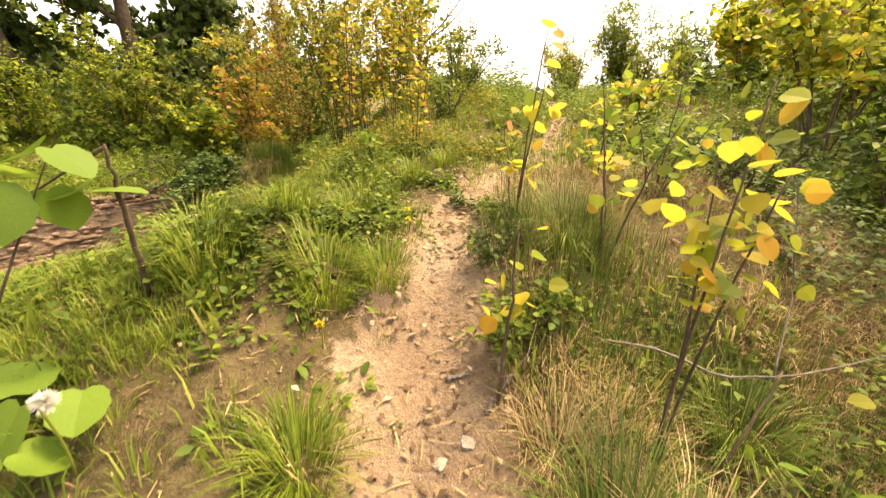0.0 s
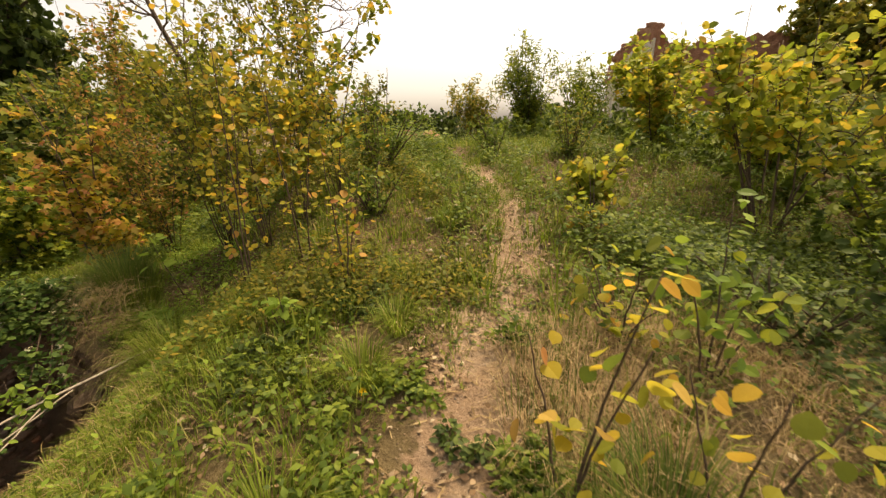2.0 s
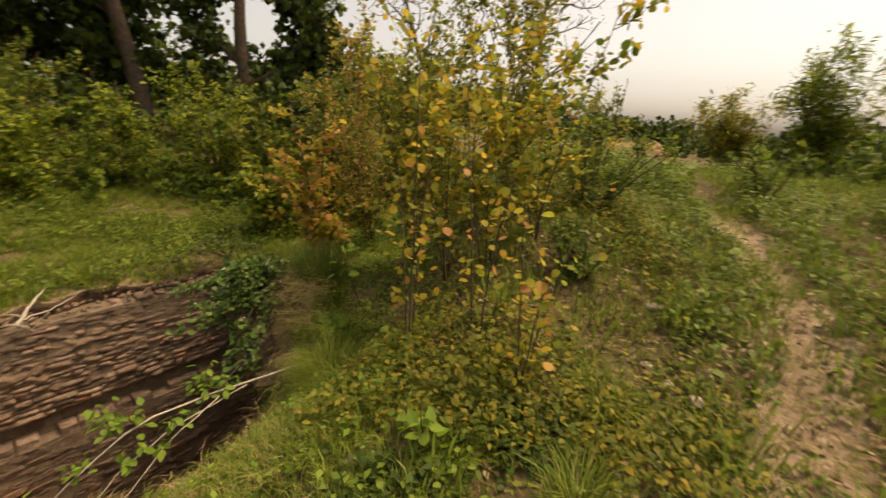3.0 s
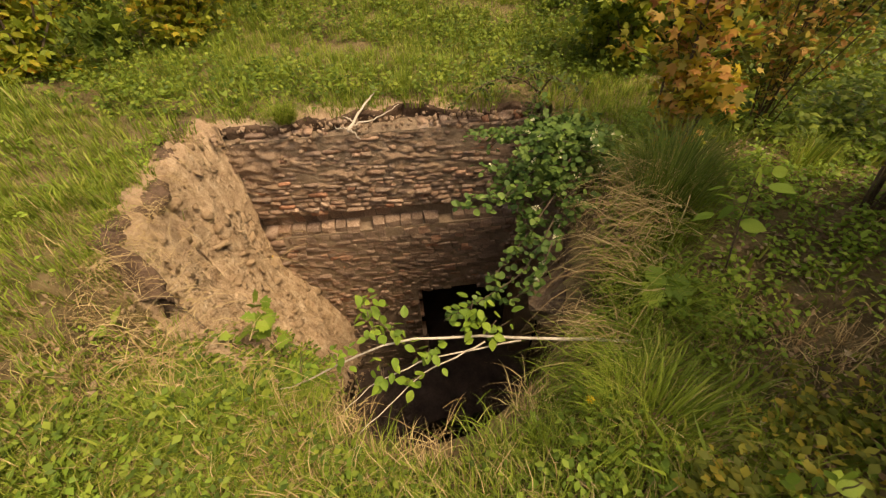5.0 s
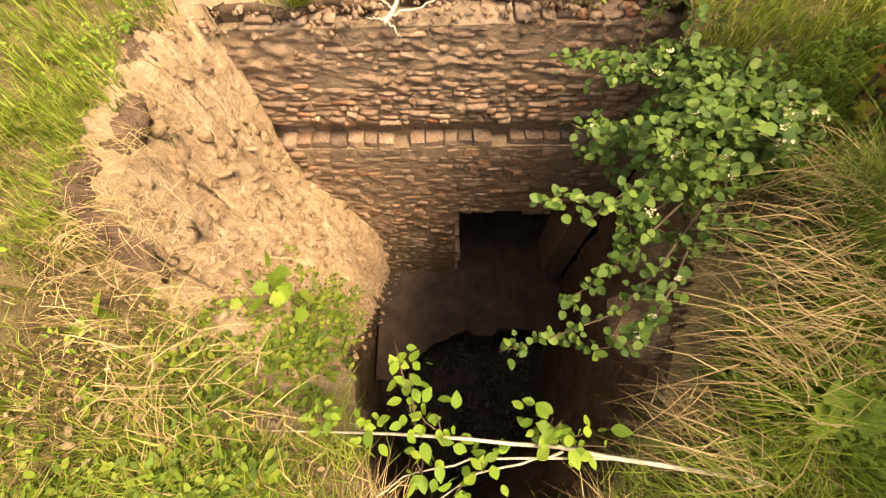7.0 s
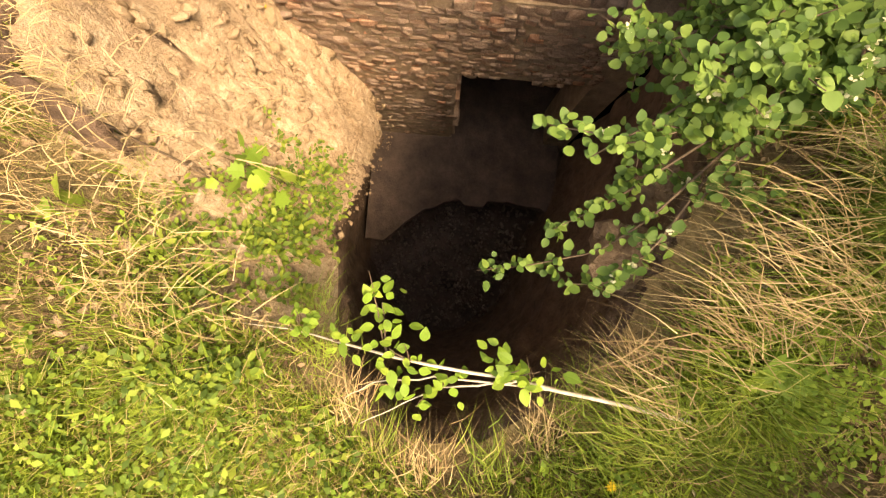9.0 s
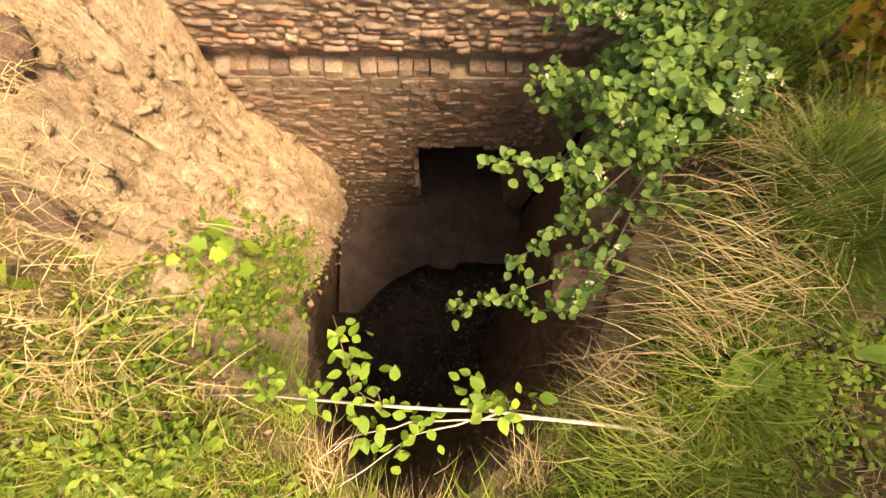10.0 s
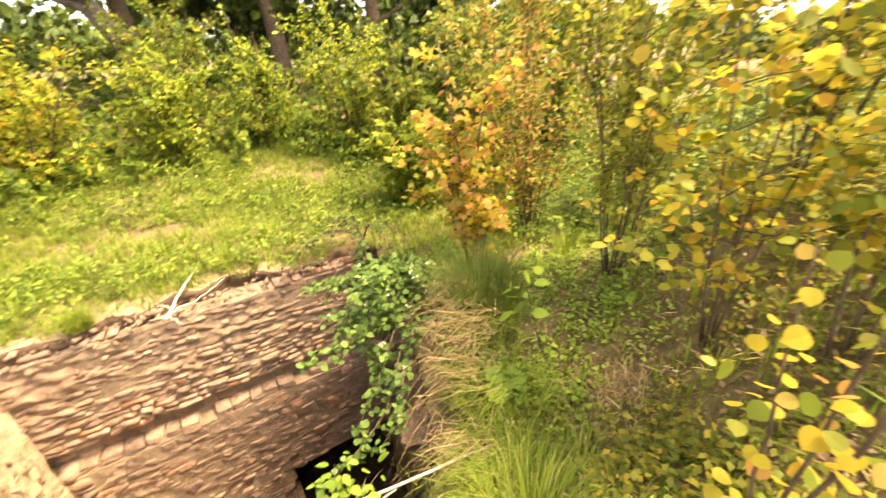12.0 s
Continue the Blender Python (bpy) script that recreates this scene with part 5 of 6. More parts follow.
# ---- grass, weeds and litter ----
SPADE = ([(0, 0, 0), (0.45, 0.3, 0.06), (0.45, -0.3, 0.06), (1, 0, -0.08)], [(0, 2, 1), (1, 2, 3)])
OCTA = ([(0.6, 0, 0), (0, 0.5, 0), (-0.6, 0, 0), (0, -0.5, 0), (0, 0, 0.35), (0, 0, -0.35)], [(0, 1, 4), (1, 2, 4), (2, 3, 4), (3, 0, 4), (1, 0, 5), (2, 1, 5), (3, 2, 5), (0, 3, 5)])


def open_ground(x, y, path=0.22):
    u, v = pit_uv(x, y)
    hole = inside(CUT, u, v) | ((u > clay_edge(v) + 0.1 * ripple(u, v, 6, 1)) & (u < 1.0) & (v > -0.12) & (v < 2.5 + 0.2 * ripple(u, v, 3, 2)))
    worn = np.zeros(np.shape(x), bool)
    for cx, cy, r in ((-0.62, 0.85, 0.42), (-0.3, 1.15, 0.22), (0.35, 0.7, 0.45), (0.9, 0.75, 0.3), (1.2, 1.9, 0.35), (-0.15, 2.25, 0.2), (-0.6, 2.3, 0.22), (-0.95, 2.65, 0.25), (-0.2, 2.8, 0.16), (-0.9, 2.0, 0.15)):
        worn |= np.hypot(x - cx, y - cy) < r * (0.9 + 0.4 * ripple(x, y, 9.0, cx))
    thin = np.sin(x * 913.7 + y * 411.3) * 43758.5453
    worn &= (thin - np.floor(thin)) < 0.78
    near = (edge_distance(CUT, u, v) < 0.13 + 0.05 * ripple(u, v, 8, 5)) & (v > 0.4) & (u > 0.6)
    return (~hole) & ~worn & ~near & (track_distance(x, y) > path * np.interp(y, [1.5, 2.3], [1.0, 0.6]) + 0.1 * ripple(x, y, 4.0, 6))


def sward(name, label, n, area, tall, wide, lean, material, seed, patch=0.0, clump=1, radius=0.06, path=0.22, rough=1.9):
    rng = np.random.default_rng(seed)
    m = n // clump
    x, y = rng.uniform(area[0], area[1], m), rng.uniform(area[2], area[3], m)
    ok = open_ground(x, y, path) & (ripple(x, y, rough, seed) + 0.5 * ripple(x, y, 5.0, seed + 3) + rng.normal(0, 0.3, m) > patch)
    x, y = x[ok], y[ok]
    hs = np.repeat(rng.uniform(0.5, 1.35, len(x)), clump)
    x, y = np.repeat(x, clump), np.repeat(y, clump)
    a = rng.uniform(0, 2 * np.pi, len(x))
    r = radius * np.sqrt(rng.random(len(x)))
    x, y = x + r * np.cos(a), y + r * np.sin(a)
    v, f = blades(rng, x, y, height(x, y) - 0.01, tall * hs, wide, lean, a if clump > 1 else None)
    return tagged(soup(name, v, f, material), label, "grass", kind="stuff")


sward("meadow_grass", "fresh green grass tufts on the slope", 44000, (-2.6, -0.15, 0.2, 3.4), 0.105, 0.0021, 0.6, GRASS, 31, -0.1, 20, 0.06)
sward("meadow_grass", "lush green grass behind the pit", 200000, (-9.5, -2.2, 0.5, 9.5), 0.13, 0.003, 0.5, GRASS, 32, -0.5, 16, 0.06)
sward("short_turf", "short green turf on the slope", 120000, (-6.5, 3.2, -0.5, 7.5), 0.055, 0.0022, 0.6, GRASS, 33, -0.4, 8, 0.05, 0.14, 2.6)
sward("meadow_grass", "grass along the upper path", 50000, (-1.2, 4.5, 3.2, 10), 0.1, 0.003, 0.5, GRASS, 34, -0.2, 14, 0.06, 0.12)
sward("shaded_grass", "thin dark grass right beside the path", 11000, (0.22, 1.5, 0.6, 2.6), 0.19, 0.0017, 0.3, DARK_GRASS, 35, -0.1, 14, 0.08, 0.2)
sward("dry_grass", "dry straw-coloured grass among the green", 46000, (0.2, 2.6, 0.2, 2.6), 0.15, 0.0013, 1.0, STRAW, 36, -0.5, 8, 0.1, 0.22)
sward("dry_grass", "dry straw-coloured grass about the pit", 26000, (-4.6, -1.0, 1.4, 4.6), 0.13, 0.0015, 0.9, STRAW, 37, 0.1, 10, 0.08)
sward("meadow_grass", "light green grass before the pit", 60000, (-4.6, -0.7, 1.0, 3.7), 0.12, 0.002, 0.6, GRASS, 39, -0.3, 12, 0.06)
sward("meadow_grass", "light green grass at the pit's near rim", 36000, (-2.6, -0.9, 1.6, 4.4), 0.1, 0.0018, 0.7, GRASS, 63, -0.5, 10, 0.06)
sward("short_turf", "sparse grass growing over the upper path", 24000, (0.0, 1.8, 2.0, 6.5), 0.075, 0.002, 0.6, GRASS, 65, 0.0, 10, 0.06, -1.0, 4.0)
sward("meadow_grass", "grass on the slope below the path", 70000, (-7, 5, -5, 0.9), 0.13, 0.004, 0.5, GRASS, 69, -0.5, 12, 0.08)
sward("coarse_grass", "coarse grass on the far slope", 150000, (-15, 12, -5, 17), 0.16, 0.006, 0.5, GRASS, 38, -0.4, 12, 0.12)


def weeds(name, label, plants, area, per, leaf, size, tall, material, seed, patch=-0.2, path=0.2, rough=1.6, behind=None):
    """Low broad-leaved ground cover: small rosettes and sprigs."""
    rng = np.random.default_rng(seed)
    x, y = rng.uniform(area[0], area[1], plants), rng.uniform(area[2], area[3], plants)
    ok = open_ground(x, y, path) & (ripple(x, y, rough, seed + 1) + 0.4 * ripple(x, y, 6.0, seed) + rng.normal(0, 0.25, plants) > patch)
    if behind is not None:
        ok &= pit_uv(x, y)[1] < behind
    x, y = np.repeat(x[ok], per), np.repeat(y[ok], per)
    n = len(x)
    h = tall * rng.random(n) * np.repeat(rng.uniform(0.3, 1.2, n // per), per)
    a = rng.uniform(0, 2 * np.pi, n)
    r = size * rng.uniform(0.1, 0.9, n)
    px, py = x + r * np.cos(a), y + r * np.sin(a)
    pos = np.stack([px, py, height(px, py) + 0.008 + h], 1)
    v, f = scatter(*leaf, pos, turns(rng, n, a, 0.35, 0.35), size * rng.uniform(0.5, 1.2, n))
    return tagged(soup(name, v, f, material), label, "weeds", kind="stuff")


weeds("ground_ivy", "low broad-leaved weeds between path and pit", 4200, (-1.15, 0.6, 3.0, 6.6), 8, SPADE, 0.036, 0.16, OLIVE, 51, -0.3)
weeds("ground_ivy", "small fresh weeds at the pit's edge", 1800, (-2.0, -0.7, 3.2, 5.6), 8, SPADE, 0.034, 0.1, FRESH, 66, -0.05)
weeds("ground_ivy", "green leafy weeds on the bank", 3000, (-2.6, 0.0, 0.4, 3.4), 9, SPADE, 0.04, 0.12, GREEN, 52, 0.1)
weeds("bramble_leaves", "dark leafy ground cover beside the path", 3600, (0.9, 4.5, 0.2, 6.0), 9, SPADE, 0.04, 0.2, GREEN, 53, 0.1)
weeds("nettle_patch", "fresh nettles and weeds behind the pit", 6500, (-9.5, -2.0, 0.8, 9.0), 9, SPADE, 0.06, 0.26, GREEN, 54, -0.25, behind=-0.2)
weeds("ground_ivy", "small weeds under the saplings beside the pit", 1900, (-2.9, -1.2, 4.3, 7.0), 8, SPADE, 0.038, 0.14, FRESH, 68, -0.2)
weeds("undergrowth", "leafy undergrowth beneath the poplar thicket", 2600, (-2.8, 1.2, 6.0, 11.0), 9, SPADE, 0.07, 0.4, GREEN, 70, -0.6)
weeds("nettle_patch", "lime green weeds about the pit", 1500, (-5.2, -0.8, 0.8, 3.6), 8, SPADE, 0.038, 0.12, FRESH, 55, 0.3)
weeds("clover", "small leafy plants along the path", 2400, (-0.6, 1.6, 0.8, 5.5), 7, SPADE, 0.026, 0.04, GREEN, 56, 0.05, 0.05, 3.2)
weeds("ground_ivy", "leafy weeds over the upper slope", 3600, (0.4, 5.0, 3.0, 10.0), 9, SPADE, 0.05, 0.18, GREEN, 57, -0.2)
weeds("dry_leaves", "fallen brown leaves on the soil", 20000, (-3.2, 3.4, 0.0, 7.0), 2, SPADE, 0.035, 0.01, LITTER, 58, -0.5, 0.0)
weeds("bramble_leaves", "dark brambles on the bank beside the path", 3800, (1.35, 4.2, 0.9, 3.6), 9, SPADE, 0.04, 0.28, GREEN, 59, -0.3)
weeds("bramble_leaves", "dark brambles on the bank beside the path", 1800, (1.5, 4.2, 0.6, 3.4), 9, SPADE, 0.045, 0.28, DARK_GREEN, 60, -0.2)
weeds("undergrowth", "rough green undergrowth under the bushes", 1500, (-16, -7.0, -4, 14), 9, CLUMP, 0.15, 0.6, GREEN, 61, -0.1)
weeds("undergrowth", "rough green undergrowth under the bushes", 900, (-7.0, -2.5, 7.4, 14), 9, CLUMP, 0.13, 0.6, GREEN, 64, -0.1)
weeds("undergrowth", "rough green undergrowth under the bushes", 1500, (3.2, 13, -2, 12), 9, CLUMP, 0.13, 0.5, GREEN, 67, -0.3)
for k, (x, y, r) in enumerate([(-0.32, 2.15, 0.16), (-0.48, 1.82, 0.14), (-0.05, 2.5, 0.12), (0.12, 2.2, 0.07), (-0.62, 1.2, 0.14), (-0.75, 1.5, 0.16), (-0.35, 2.9, 0.18), (-0.15, 3.1, 0.14), (0.28, 2.02, 0.09), (-0.6, 2.75, 0.15)]):
    weeds("herb_patch", "dark green patch of low herbs", 70, (x - r, x + r, y - r, y + r), 8, OVAL, 0.034, 0.07, DARK_GREEN if k % 2 else GREEN, 900 + k, -3.0, 0.0)
weeds("plantain", "small broad weeds in the bare soil", 420, (-1.3, 1.3, 0.4, 1.5), 6, OVAL, 0.05, 0.03, GREEN, 62, -0.3, 0.2, 7.0)


def tuft(x, y, z, tall, n, radius, material, seed, label, lean=0.7, wide=0.0022, toward=None, spread=0.6):
    rng = np.random.default_rng(seed)
    a = rng.uniform(0, 2 * np.pi, n)
    r = radius * np.sqrt(rng.random(n))
    px, py = x + r * np.cos(a), y + r * np.sin(a)
    yaw = a if toward is None else toward + rng.normal(0, spread, n)
    v, f = blades(rng, px, py, np.full(n, z) if z is not None else height(px, py) - 0.01, np.full(n, tall), wide, lean, yaw)
    return tagged(soup("grass_tuft", v, f, material), label, "grass", kind="stuff")


for k, (x, y, h, n, r, mat) in enumerate([(-0.4, 0.88, 0.2, 420, 0.09, GRASS), (-0.46, 1.45, 0.17, 420, 0.12, GRASS), (-0.25, 1.55, 0.15, 300, 0.1, GRASS), (-0.5, 2.1, 0.15, 380, 0.14, GRASS), (-0.9, 1.45, 0.22, 460, 0.14, GRASS),
                                            (-0.7, 1.75, 0.22, 420, 0.13, GRASS), (1.0, 1.12, 0.26, 420, 0.12, DARK_GRASS), (0.4, 0.7, 0.34, 300, 0.1, DARK_GRASS), (0.55, 0.66, 0.3, 260, 0.12, STRAW), (0.75, 0.72, 0.3, 260, 0.12, DARK_GRASS), (0.32, 0.95, 0.2, 160, 0.1, STRAW), (0.55, 1.75, 0.3, 460, 0.16, DARK_GRASS), (0.0, 2.9, 0.14, 340, 0.1, GRASS), (0.12, 3.35, 0.14, 300, 0.1, GRASS), (-0.2, 2.6, 0.18, 320, 0.1, GRASS), (0.55, 3.9, 0.12, 260, 0.09, GRASS)]):
    tuft(x, y, None, h, n, r, mat, 600 + k, "thick tuft of grass beside the path")
tuft(*pit_xy(0.45, -0.08), 0.08, 0.26, 420, 0.09, GRASS, 620, "grass tuft hanging over the pit wall", 0.9, 0.0022, math.atan2(PIT_V[1], PIT_V[0]), 1.3)
tuft(*pit_xy(1.55, -0.5), 0.1, 0.22, 200, 0.06, GRASS, 624, "grass tuft above the pit wall", 0.4)
tuft(-2.02, 4.8, float(height(-2.02, 4.8)), 0.48, 1700, 0.19, DARK_GRASS, 621, "dense dark green feathery tuft at the pit's edge", 0.35, 0.0018)
tuft(-1.88, 4.64, float(height(-1.88, 4.64)), 0.3, 600, 0.16, GRASS, 619, "dense long green grass at the pit's edge", 0.45, 0.0018)
tuft(-1.66, 4.3, float(height(-1.66, 4.3)), 0.24, 520, 0.2, GRASS, 618, "dense long green grass at the pit's edge", 0.6, 0.0018)
tuft(-1.45, 3.95, float(height(-1.45, 3.95)), 0.2, 520, 0.22, GRASS, 617, "dense long green grass at the pit's edge", 0.7, 0.0018)
tuft(-1.3, 3.7, 0.4, 0.2, 420, 0.22, GRASS, 625, "dense long green grass at the pit's edge", 0.6, 0.0019)
tuft(-1.72, 5.75, float(height(-1.72, 5.75)), 0.25, 300, 0.1, GRASS, 616, "green grass tuft under the saplings", 0.4, 0.0019)


def hanging_grass(x, y, z, length, n, radius, material, seed, label, toward, fall=0.6, spread=0.4):
    """Long blades that arch out from a foot and hang down."""
    rng = np.random.default_rng(seed)
    a = toward + rng.normal(0, spread, n)
    p = np.stack([x + rng.normal(0, radius, n), y + rng.normal(0, radius, n), z + rng.normal(0, 0.03, n)], 1)
    L = length * rng.uniform(0.5, 1.15, n)
    drop = fall * rng.uniform(0.3, 1.3, n)
    d = np.stack([np.cos(a), np.sin(a), np.zeros(n)], 1)
    s = np.stack([-np.sin(a), np.cos(a), np.zeros(n)], 1) * (0.0017 * rng.uniform(0.7, 1.3, n))[:, None]
    up = np.array((0, 0, 1.0))
    knots = []
    for q in (0.0, 0.33, 0.66, 1.0):
        c = p + d * (L * q)[:, None] + up * (L * (0.45 * q - (0.45 + drop) * q * q))[:, None]
        knots += [c - s * (1.05 - q), c + s * (1.05 - q)]
    v = np.stack(knots, 1)
    f = np.array([(0, 1, 3), (0, 3, 2), (2, 3, 5), (2, 5, 4), (4, 5, 7), (4, 7, 6)])[None] + (np.arange(n) * 8)[:, None, None]
    return tagged(soup("grass_tuft", v.reshape(-1, 3), f.reshape(-1, 3), material), label, "grass", kind="stuff")


for k, (x, y, up, length, n, mat) in enumerate([(-2.2, 4.88, 0.2, 0.34, 70, STRAW), (-2.02, 4.7, 0.24, 0.42, 100, STRAW), (-1.92, 4.5, 0.24, 0.42, 110, STRAW), (-1.82, 4.28, 0.2, 0.4, 90, STRAW),
                                                (-1.66, 4.02, 0.14, 0.36, 90, STRAW), (-1.5, 3.8, 0.1, 0.3, 130, GRASS), (-1.7, 4.3, 0.16, 0.34, 120, GRASS), (-1.85, 4.6, 0.2, 0.3, 110, GRASS), (-1.55, 3.98, 0.12, 0.34, 160, GRASS)]):
    hanging_grass(x, y, float(height(x, y)) + up, length, n, 0.1, mat, 660 + k, "dry straw tuft hanging into the pit" if mat is STRAW else "long green grass hanging towards the pit", math.radians(200 + 17 * k % 24), 0.95, 0.7)


def pebbles():
    rng = np.random.default_rng(700)
    n = 9000
    x, y = rng.uniform(-0.7, 2.0, n), rng.uniform(-0.2, 6.0, n)
    ok = (track_distance(x, y) < 0.36) | (rng.random(n) < 0.1)
    x, y = x[ok], y[ok]
    s = 0.004 + 0.009 * rng.random(len(x)) ** 4
    v, f = scatter(*OCTA, np.stack([x, y, height(x, y) + s * 0.2], 1), turns(rng, len(x), None, 0.4, 0.4), s)
    tagged(soup("path_gravel", v, f, STONE), "small pale pebbles trodden into the path", "gravel", kind="stuff")
    n = 2600
    u, v2 = rng.uniform(0.3, 3.2, n), rng.uniform(-0.3, 3.2, n)
    px, py = pit_xy(u, v2)
    s = rng.uniform(0.025, 0.09, n)
    v, f = scatter(*OCTA, np.stack([px, py, -5.4 + s * 0.3 + 0.35 * np.clip((u - 1.2) / 1.5, 0, 1)], 1), turns(rng, n, None, 0.8, 0.8), s)
    tagged(soup("rubble", v, f, RUBBLE), "dark brick rubble at the shaft's bottom", "rubble", kind="stuff")
    # crumbs, straw bits and grit over path and bare soil
    n = 9000
    x, y = rng.uniform(-1.4, 1.5, n), rng.uniform(0.2, 4.6, n)
    s = 0.004 + 0.012 * rng.random(n) ** 3
    v, f = scatter(*OCTA, np.stack([x, y, height(x, y) + s * 0.15], 1), turns(rng, n, None, 0.5, 0.5), s)
    tagged(soup("soil_crumbs", v, f, EARTH), "crumbs of clay on the bare soil", "soil", kind="stuff")
    n = 5000
    x, y = rng.uniform(-1.6, 1.7, n), rng.uniform(0.2, 5.0, n)
    v, f = scatter([(0, 0.03, 0), (0, -0.03, 0), (0.5, -0.03, 0.04), (0.5, 0.03, 0.04), (1, 0, 0)], [(0, 1, 2), (0, 2, 3), (3, 2, 4)],
                   np.stack([x, y, height(x, y) + 0.006], 1), turns(rng, n, None, 0.08, 0.3), 0.03 + 0.06 * rng.random(n))
    tagged(soup("straw_bits", v, f, STRAW), "dry stalks strewn over path and soil", "straw", kind="stuff")
    # clods broken out of the clay slope
    n = 2000
    u, v2 = rng.uniform(-0.45, 0.7, n), rng.uniform(0.1, 2.6, n)
    px, py = pit_xy(u, v2)
    s = 0.01 + 0.06 * rng.random(n) ** 4
    v, f = scatter(*OCTA, np.stack([px, py, height(px, py) + s * 0.1], 1), turns(rng, n, None, 0.8, 0.8), s)
    tagged(soup("clods", v, f, EARTH), "clods and small stones stuck in the clay slope", "clods", kind="stuff")
    # crumbling earth and broken brick along the top of the masonry
    n = 420
    u, v2 = rng.uniform(-0.2, 2.9, n), rng.normal(-0.03, 0.06, n)
    px, py = pit_xy(u, v2)
    s = 0.015 + 0.06 * rng.random(n) ** 2
    z = 0.06 - 0.3 * rng.random(n) ** 1.6 * (0.6 + 0.5 * np.sin(5 * u))
    v, f = scatter(*OCTA, np.stack([px, py, z], 1), turns(rng, n, None, 0.8, 0.8), s)
    tagged(soup("crumbled_earth", v, f, CRUST), "crumbling earth and brick bits along the wall's top", "clods", kind="stuff")




def slope_weeds():
    """Sprigs rooted in the clay slope above the shaft."""
    rng = np.random.default_rng(720)
    pos, yaw = [], []
    for k in range(240):
        u, v = rng.uniform(-0.05, 0.85), rng.uniform(1.15, 2.75)
        if k > 170:
            u, v = rng.normal(0.42, 0.2), rng.normal(2.1, 0.22)
        if k < 65:
            u, v = rng.normal(0.48, 0.13), rng.normal(1.8, 0.28)
        x, y = pit_xy(u, v)
        if inside(CUT, np.array(u), np.array(v)):
            continue
        z = float(height(x, y))
        for q in range(rng.integers(8, 26)):
            a, r = rng.uniform(0, 2 * np.pi), rng.uniform(0, 0.05)
            pos.append((x + r * math.cos(a), y + r * math.sin(a), z + rng.uniform(0.0, 0.09)))
            yaw.append(a)
    v, f = scatter(*OVAL, np.array(pos), turns(rng, len(pos), np.array(yaw), 0.4, 0.4), 0.042 * rng.uniform(0.5, 1.4, len(pos)))
    tagged(soup("slope_weeds", v, f, GREEN), "small green weeds rooted in the clay slope", "weeds", kind="stuff")


slope_weeds()


def clay_lumps():
    """Broken lumps standing out of the clay slope."""
    rng = np.random.default_rng(730)
    bm = stone_mesh(rng, 1.0, 0.5, 1)
    for v in bm.verts:
        v.co += Vector(rng.uniform(-0.22, 0.22, 3))
    bm.verts.ensure_lookup_table()
    verts = np.array([v.co[:] for v in bm.verts])
    tris = np.array([[v.index for v in f.verts] for f in bm.faces])
    bm.free()
    n = 1100
    u, v = rng.uniform(-0.42, 0.62, n), rng.uniform(0.12, 2.3, n)
    keep = ~inside(CUT, u, v) & (u > clay_edge(v)) & (rng.random(n) < 0.35 + 0.65 * (u < 0.1))
    u, v = u[keep], v[keep]
    x, y = pit_xy(u, v)
    s = 0.014 + 0.062 * rng.random(len(u)) ** 2.5
    p = np.stack([x, y, height(x, y) - s * 0.35], 1)
    sz = s[:, None] * rng.uniform(0.6, 1.3, (len(u), 3))
    vv, ff = scatter(verts, tris, p, turns(rng, len(u), None, 1.2, 1.2), sz)
    tagged(soup("clay_lumps", vv, ff, EARTH, None, False), "broken lumps of yellow clay in the slope", "clods", kind="stuff")


clay_lumps()
for k, (u, v, a) in enumerate([(1.0, 2.62, -50), (1.12, 2.78, -70), (1.28, 2.95, -85), (1.48, 3.0, -95), (1.72, 2.97, -105), (1.94, 2.84, -125), (2.1, 2.7, -140), (2.3, 2.5, -150), (0.85, 2.45, -40)]):
    x, y = pit_xy(u, v)
    hanging_grass(x, y, float(height(x, y)) + 0.02, 0.2, 110, 0.06, STRAW if k % 2 else GRASS, 640 + k, "short grass hanging over the shaft's rim", math.atan2(-PIT_V[1], -PIT_V[0]) + math.radians(a + 90) * 0.5, 0.8, 0.8)
hanging_grass(-3.75, 2.0, 0.14, 0.3, 260, 0.25, STRAW, 627, "dry grass at the head of the clay slope", math.radians(70), 0.5, 0.9)
for k in range(5):
    v0 = 0.25 + 0.45 * k
    hanging_grass(*pit_xy(-0.46, v0), 0.12, 0.26, 90, 0.1, STRAW, 630 + k, "dry roots and grass hanging over the clay slope", math.atan2(PIT_U[1], PIT_U[0]), 0.9, 0.8)
hanging_grass(-2.9, 2.1, 0.12, 0.28, 300, 0.3, STRAW, 628, "dry grass at the head of the clay slope", math.radians(80), 0.4, 1.0)
RUBBLE = rough_material("dark_rubble", [(0.3, (0.1, 0.075, 0.06)), (0.7, (0.26, 0.2, 0.16))], 8, 60, 0.02)
pebbles()

# ---- bricks of the pit wall ----


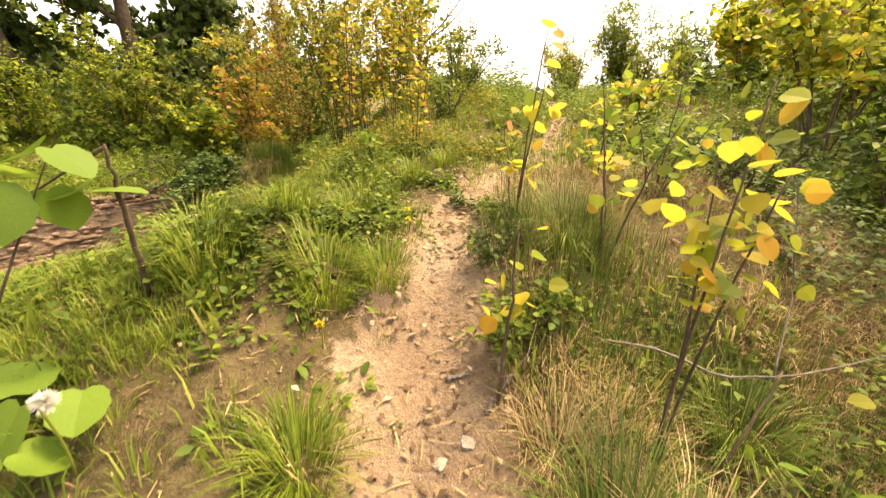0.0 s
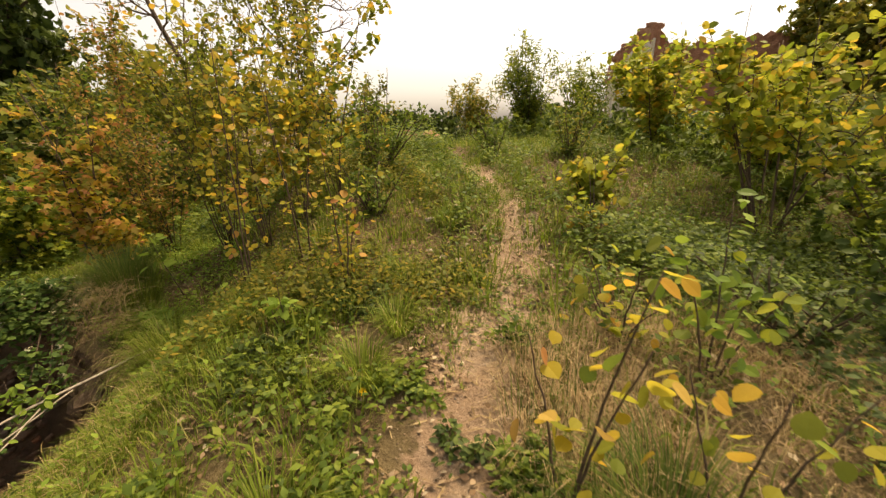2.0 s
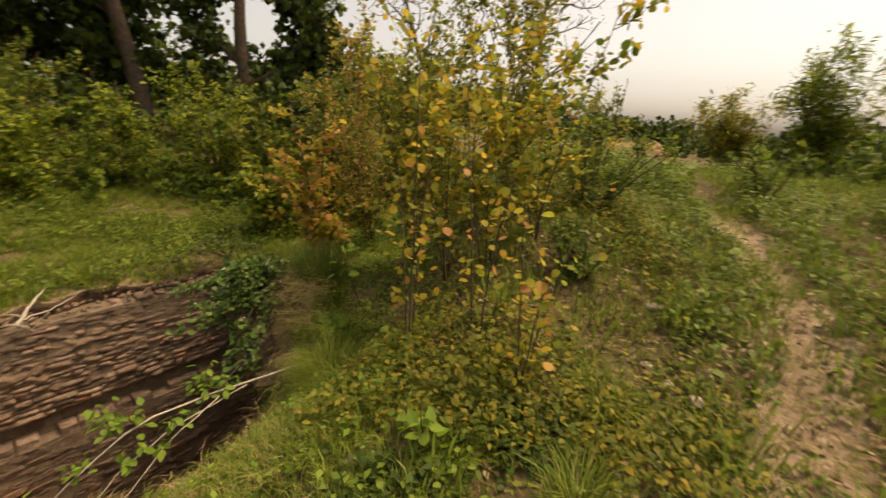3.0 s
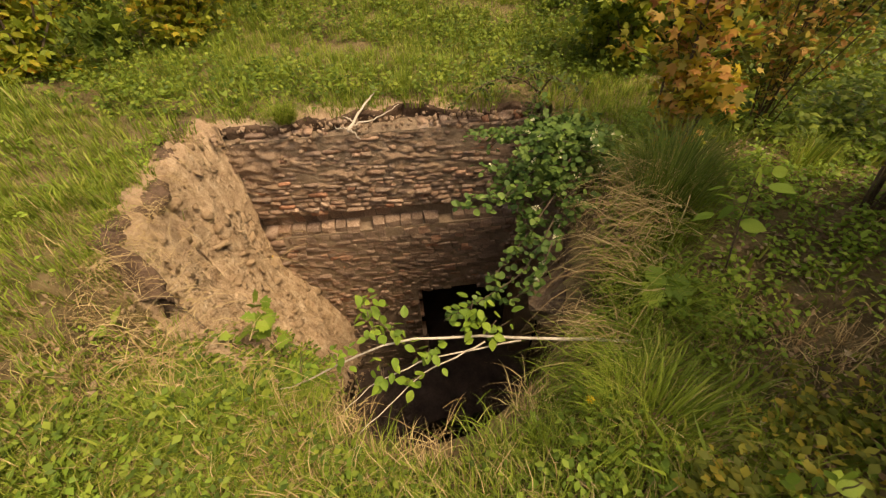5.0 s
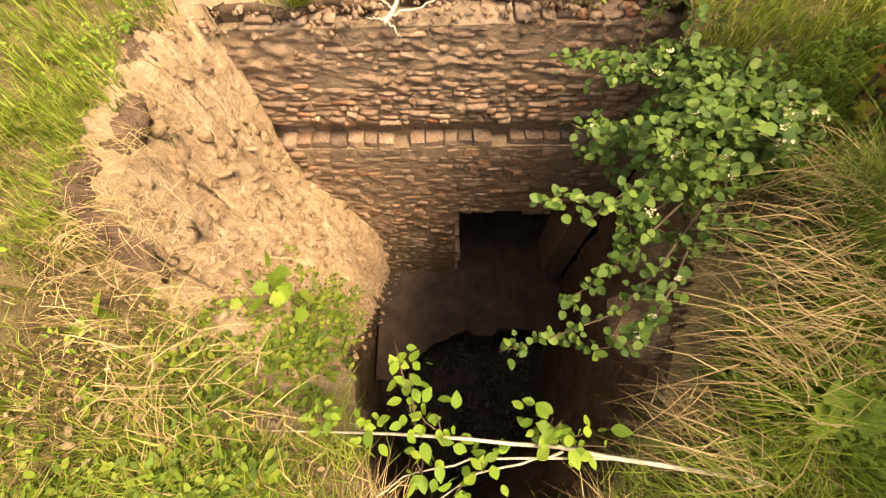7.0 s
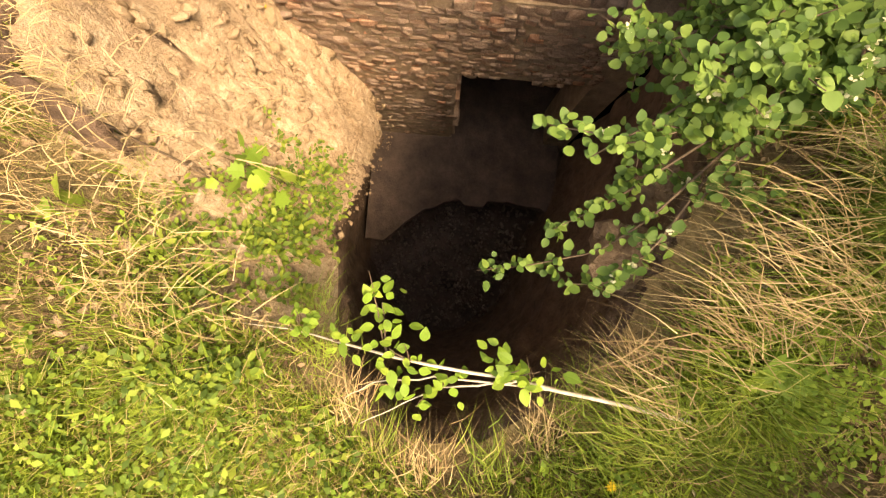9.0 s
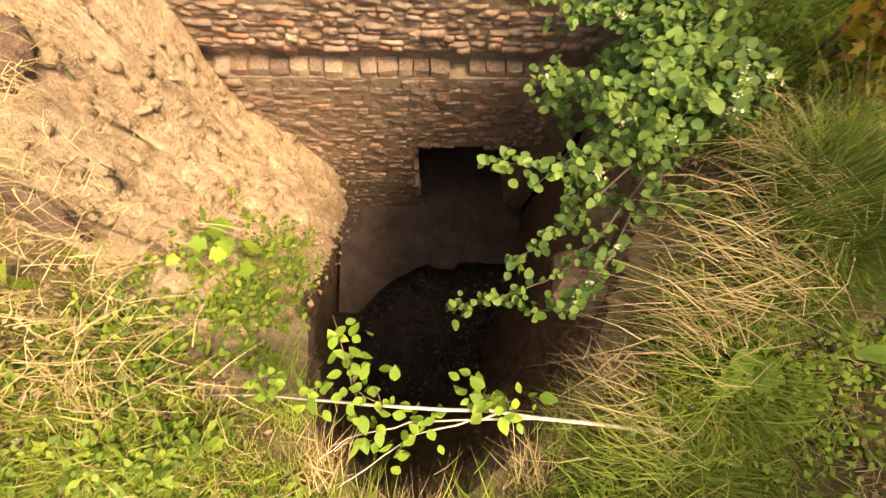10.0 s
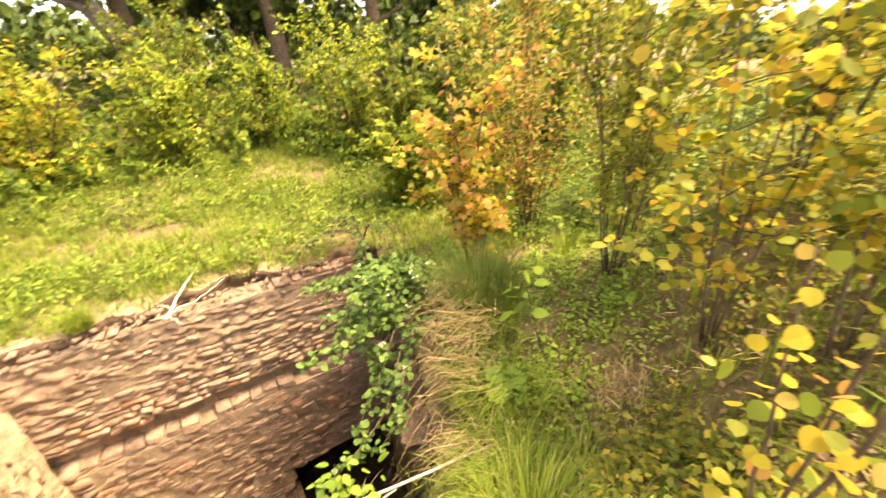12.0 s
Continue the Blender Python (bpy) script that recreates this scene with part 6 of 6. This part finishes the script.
def wall_bricks():
    rng = np.random.default_rng(800)
    shapes = []
    for k in range(14):
        bm = bmesh.new()
        bmesh.ops.create_cube(bm, size=1)
        bmesh.ops.subdivide_edges(bm, edges=bm.edges, cuts=1, use_grid_fill=True)
        for v in bm.verts:
            ax = np.abs(np.array(v.co)) > 0.49
            if ax.sum() == 3:
                v.co *= rng.uniform(0.9, 0.98)
            elif ax.sum() == 2:
                v.co *= rng.uniform(0.95, 1.0)
            v.co += Vector(rng.uniform(-0.045, 0.045, 3))
        me = bpy.data.meshes.new("brick")
        bm.to_mesh(me)
        bm.free()
        me.materials.append(BRICK)
        shapes.append(me)
    turn = math.degrees(math.atan2(PIT_U[1], PIT_U[0]))
    z = 0.0
    placed = []
    while z > -4.3:
        h = rng.uniform(0.03, 0.055) if z > -0.98 else 0.1 if z > -1.3 else rng.uniform(0.042, 0.062)
        u = -0.16 + rng.uniform(0, 0.1)
        while u < 2.95:
            w = rng.uniform(0.06, 0.2) if z > -0.98 else rng.uniform(0.1, 0.17) if z > -1.3 else rng.uniform(0.07, 0.17)
            c, zc = u + w / 2, z - h / 2
            u += w + rng.uniform(0.005, 0.014)
            top = -0.03 + 0.08 * math.sin(3 * c + 1) - 0.1 * (c < 0.1)
            if zc > top or hole_at(c, zc) or rng.random() < (0.08 if zc > -0.5 else 0.04):
                continue
            if -1.14 < zc < -1.0 and c > 1.35:
                continue
            if c < 0.45 and zc < float(height(*pit_xy(c, 0.14))) - 0.15:
                continue
            face = float(masonry_face(c, zc)) - 0.008 + rng.normal(0, 0.009 if zc < -1.1 else 0.012)
            d = 0.26
            placed.append((c, zc, Matrix.Translation((*pit_xy(c, face - d / 2), zc)) @ pose(0, 0, 0, rng.normal(0, 1.5), rng.normal(0, 1.5), turn + rng.normal(0, 1.5)) @ Matrix.Diagonal((w, d, h, 1)), shapes[int(rng.integers(0, 14))]))
        z -= h + 0.006
    # the middle of the lower wall piece by piece, the rest joined
    single, rest = 0, []
    for c, zc, m, me in placed:
        if -2.6 < zc < -1.0 and 0.0 < c < 2.6 and single < 300:
            o = new("brick", me)
            o.parent = PIT_WALL
            o.matrix_basis = m
            single += 1
        else:
            co = np.empty(len(me.vertices) * 3)
            me.vertices.foreach_get("co", co)
            mm = np.array(m)
            tri = [(p.vertices[0], p.vertices[k], p.vertices[k + 1]) for p in me.polygons for k in range(1, len(p.vertices) - 1)]
            rest.append((co.reshape(-1, 3) @ mm[:3, :3].T + mm[:3, 3], np.array(tri)))
    tagged(soup("brickwork", *join(rest), BRICK, PIT_WALL), kind="stuff")


wall_bricks()


def wall_crust():
    """Earth and washed-out mortar that sticks on the brickwork in patches."""
    us, zs = np.linspace(-0.2, 2.95, 220), np.linspace(-0.06, -2.38, 160)
    verts = []
    for u in us:
        for z in zs:
            p = Vector((u * 2.2, z * 5.0, 3.0))
            n = 0.8 * noise.noise(p) + 0.7 * noise.noise(p * 2.7) + 0.6 * noise.noise(p * 6.5)
            more = float(np.interp(z, [-1.3, -0.85, -0.6, -0.3, -0.05], [-0.016, -0.004, 0.016, 0.03, 0.05])) + 0.02 * max(0.0, 0.9 - u)
            verts.append((*pit_xy(u, float(masonry_face(u, z)) - 0.032 + more * 0.7 + 0.036 * n), z))
    n = len(zs)
    quads = [(i * n + j, i * n + j + 1) for i in range(len(us) - 1) for j in range(n - 1) if not hole_at(us[i] + 0.03, zs[j + 1] - 0.01) and not (-1.2 < zs[j] < -1.0)]
    tris = [t for a, b in quads for t in ((a, b, b + n), (a, b + n, a + n))]
    tagged(soup("earth_crust", verts, tris, CRUST, PIT_WALL), "earth washed over the brickwork", kind="stuff")


wall_crust()
